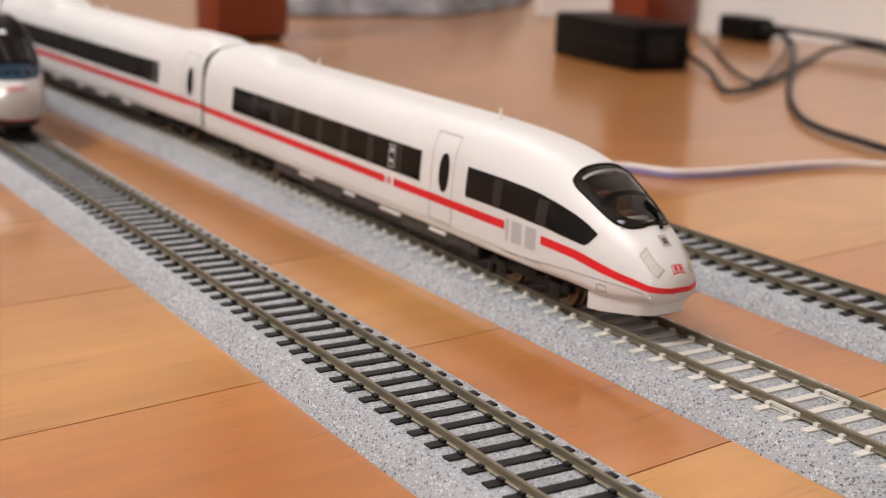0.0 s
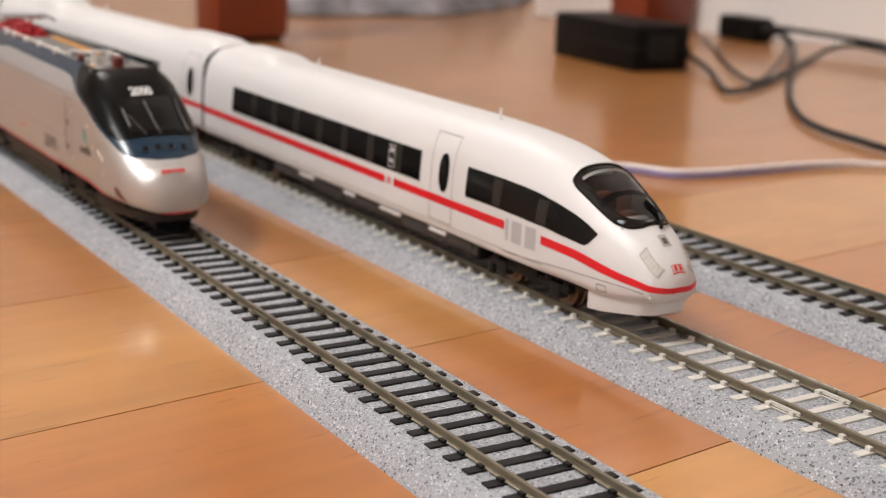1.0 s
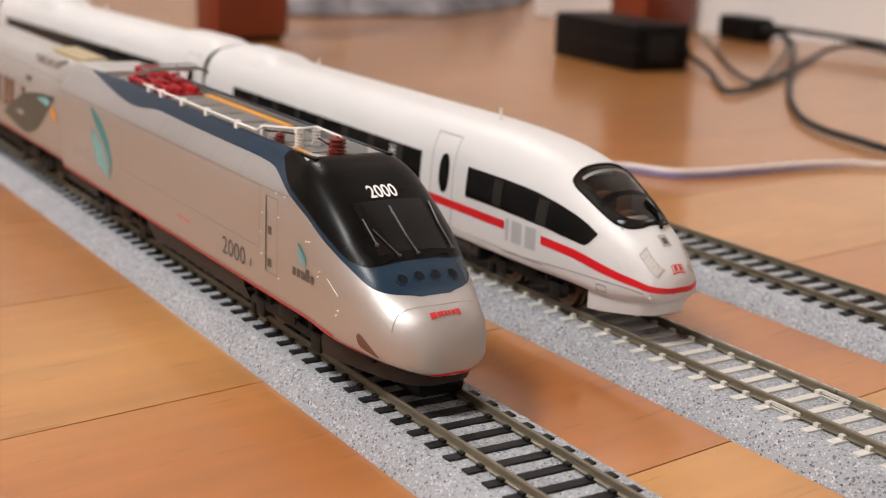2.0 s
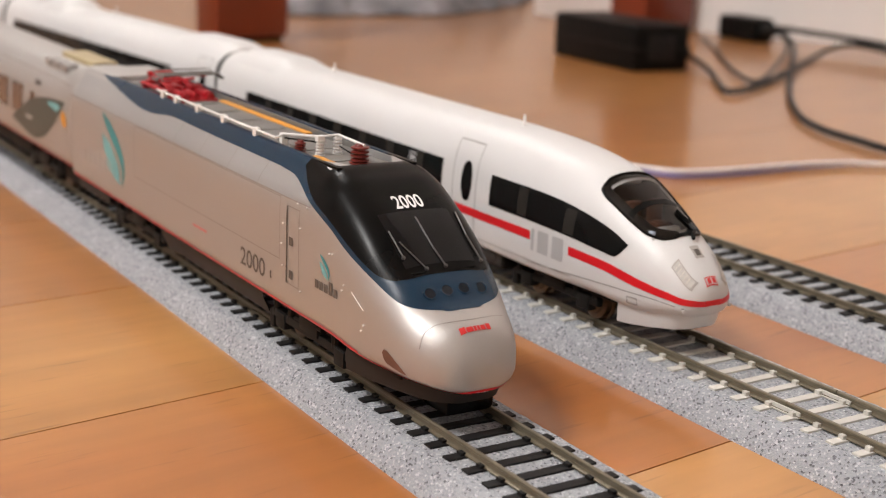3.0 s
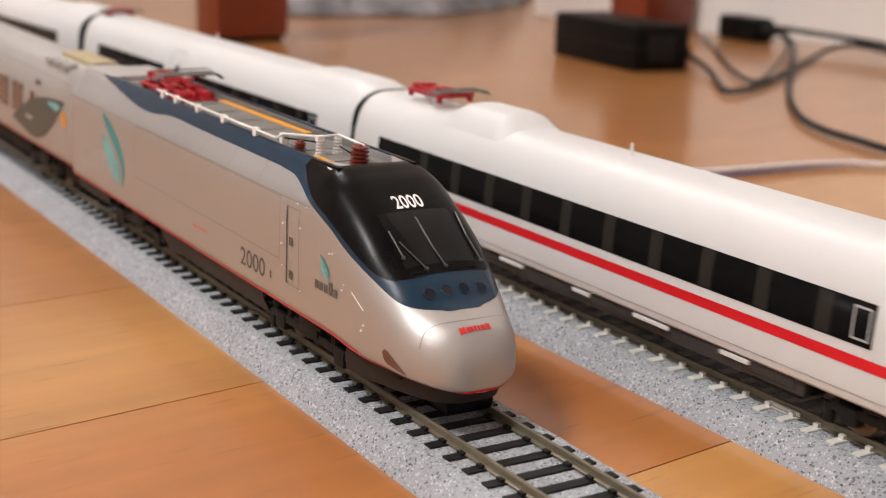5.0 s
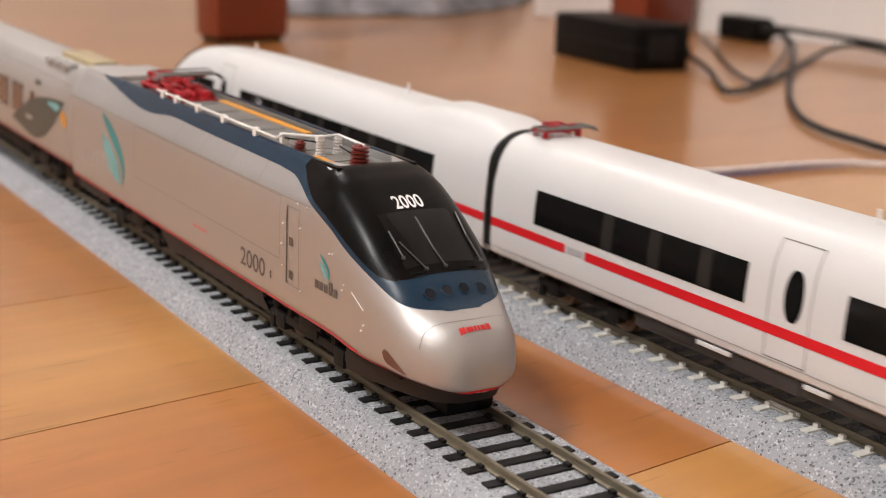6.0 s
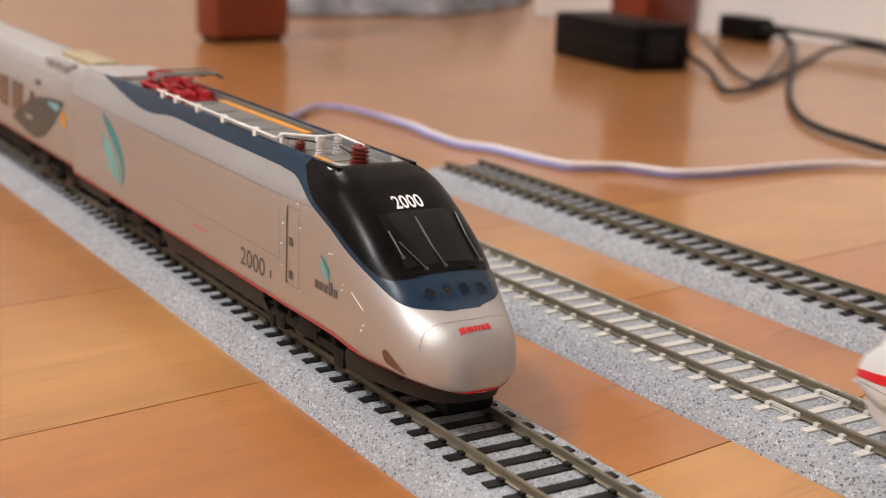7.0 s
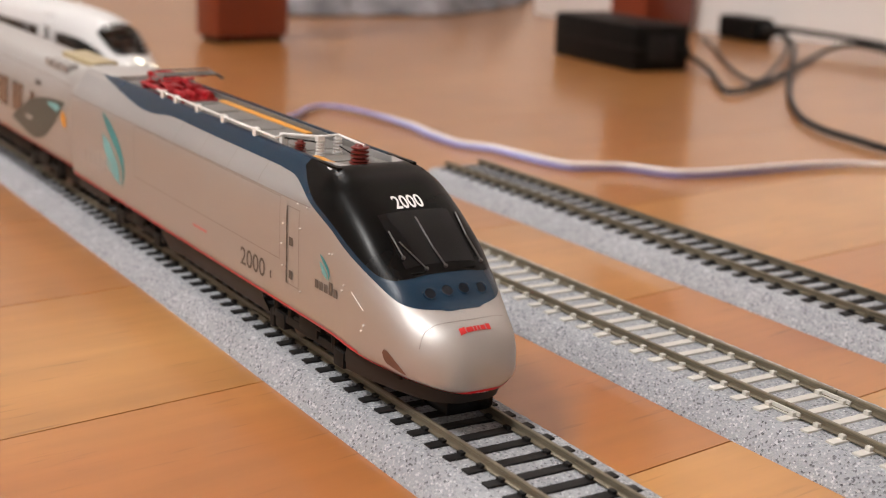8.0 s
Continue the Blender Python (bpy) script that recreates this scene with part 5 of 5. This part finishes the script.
cable("black low-voltage cable curling over the floor", [(-0.57, 0.545, 0.012), (-0.549, 0.545, 0.009), (-0.519, 0.539, 0.003), (-0.449, 0.48, 0.003), (-0.426, 0.468, 0.003), (-0.445, 0.511, 0.003), (-0.502, 0.601, 0.003), (-0.575, 0.705, 0.003), (-0.592, 0.752, 0.010), (-0.562, 0.755, 0.010), (-0.50, 0.752, 0.004), (-0.40, 0.745, 0.003)], 0.0020)
cable("thin black cable looping to the mains plug", [(-0.71, 0.70, 0.003), (-0.68, 0.68, 0.003), (-0.608, 0.626, 0.003), (-0.51, 0.55, 0.003), (-0.459, 0.519, 0.0035), (-0.457, 0.528, 0.004), (-0.539, 0.626, 0.005), (-0.604, 0.705, 0.008), (-0.655, 0.745, 0.011), (-0.672, 0.749, 0.011)], 0.0015)
cable("black cable running from the plug over the floor", [(-0.665, 0.752, 0.012), (-0.605, 0.708, 0.012), (-0.54, 0.642, 0.010), (-0.48, 0.577, 0.006), (-0.42, 0.514, 0.003), (-0.359, 0.457, 0.003), (-0.319, 0.427, 0.003), (-0.285, 0.414, 0.003), (-0.264, 0.413, 0.003), (-0.226, 0.4, 0.003), (-0.15, 0.42, 0.003)], 0.0020)
cable("black cable lying along the foot of the wall", [(-0.68, 0.758, 0.014), (-0.62, 0.757, 0.014), (-0.58, 0.756, 0.014), (-0.54, 0.755, 0.013), (-0.45, 0.752, 0.006), (-0.3, 0.747, 0.003)], 0.0024)


def track_wire():
    """A blue and a white lead twisted round one another."""
    root = thing("track_wire", "twisted violet-blue and white track feeder wire on the floor", "wire")
    knots = [(-0.36, 0.07), (-0.401, 0.118), (-0.440, 0.164), (-0.459, 0.180), (-0.465, 0.191), (-0.459, 0.198), (-0.449, 0.202), (-0.426, 0.206), (-0.393, 0.207), (-0.362, 0.203), (-0.338, 0.202), (-0.321, 0.212), (-0.301, 0.215), (-0.285, 0.217), (-0.270, 0.222), (-0.260, 0.244), (-0.237, 0.259), (-0.231, 0.288), (-0.230, 0.324), (-0.226, 0.358), (-0.217, 0.375), (-0.19, 0.46)]
    u = list(range(len(knots)))
    fx, fy = smooth_line(u, [k[0] for k in knots]), smooth_line(u, [k[1] for k in knots])
    for k, mat, name in ((0, WIRE_BLUE, "blue_lead"), (1, WIRE_WHITE, "white_lead")):
        pts = []
        for i in range(len(knots) - 1):
            for j in range(4):
                t = i + j / 4
                x, y = fx(t), fy(t)
                a, b = (fx(t - 0.1), fy(t - 0.1)), (fx(t + 0.1), fy(t + 0.1))
                ph = 1.3 - 0.2 * (i + j / 4) + 0.3 * math.sin((i * 4 + j) * 0.3) + math.pi * k
                d = Vector((b[1] - a[1], a[0] - b[0])).normalized() * 0.0011 * math.cos(ph)
                pts.append((x + d.x, y + d.y, 0.0024 + 0.0011 * math.sin(ph)))
        cord(name, pts, 0.0011, mat, root)
    return root


track_wire()


# ---- what moves ----
def motions():
    """Train positions along their tracks, in millimetres of the nose."""
    def straight(car, rows, offset):
        walk(car, [(t, T1 @ pose((x + offset) * MM, 0, RAIL_TOP * MM)) for t, x in rows])

    def along(car, rows, front, bogies, backwards=False):
        """A car whose front end runs at x + front, carried by two bogies that follow the bends of the middle track."""
        keys = []
        for t, x in rows:
            a, b = x + front - bogies[0], x + front - bogies[1]
            ya, yb = bend(a)[0], bend(b)[0]
            turn = math.atan2(ya - yb, a - b)
            reach = bogies[0] - (bogies[2] if backwards else 0)
            m = T2 @ pose((a + reach * math.cos(turn)) * MM, (ya + reach * math.sin(turn)) * MM, RAIL_TOP * MM, 0, 0, math.degrees(turn) + (180 if backwards else 0))
            keys.append((t, m))
        walk(car, keys)

    white = [(0, 0), (2.4, 0), (2.6, 1), (2.8, 4.4), (3.0, 13.0), (3.2, 27), (3.4, 45.5), (3.6, 69), (3.8, 99), (4.0, 136.4), (4.2, 183), (4.4, 233), (4.7, 318), (4.9, 383), (5.2, 487), (5.5, 595), (5.8, 706), (6.0, 787), (6.2, 870), (6.5, 998), (6.8, 1127), (6.9, 1167.5), (7.0, 1211), (7.5, 1452), (8.0, 1690)]
    along(lead, white, -37.0, (50.5, 245.3))
    along(second, white, -328.0, (40.0, 237.2))
    along(third, white, -611.0, (40.0, 237.2))
    along(tail, white, -894.5, (42.0, 240.0, 287.3), True)
    fast = [(0, -2250), (6.5, -2250), (6.7, -2210), (6.9, -2110), (7.1, -1860), (7.3, -1550), (7.5, -1232), (7.7, -912), (7.9, -588), (8.0, -430)]
    along(lit_lead, fast, 0, (50.5, 245.3))
    along(lit_coach, fast, -291.0, (40.0, 237.2))
    silver = [(0, -376), (0.5, -280.5), (1.0, -184), (1.5, -87.5), (1.7, -52), (1.9, -22), (2.1, -6), (2.3, 0), (8.0, 0)]
    straight(power, silver, -7.4)
    straight(coach, silver, -250.0)


motions()
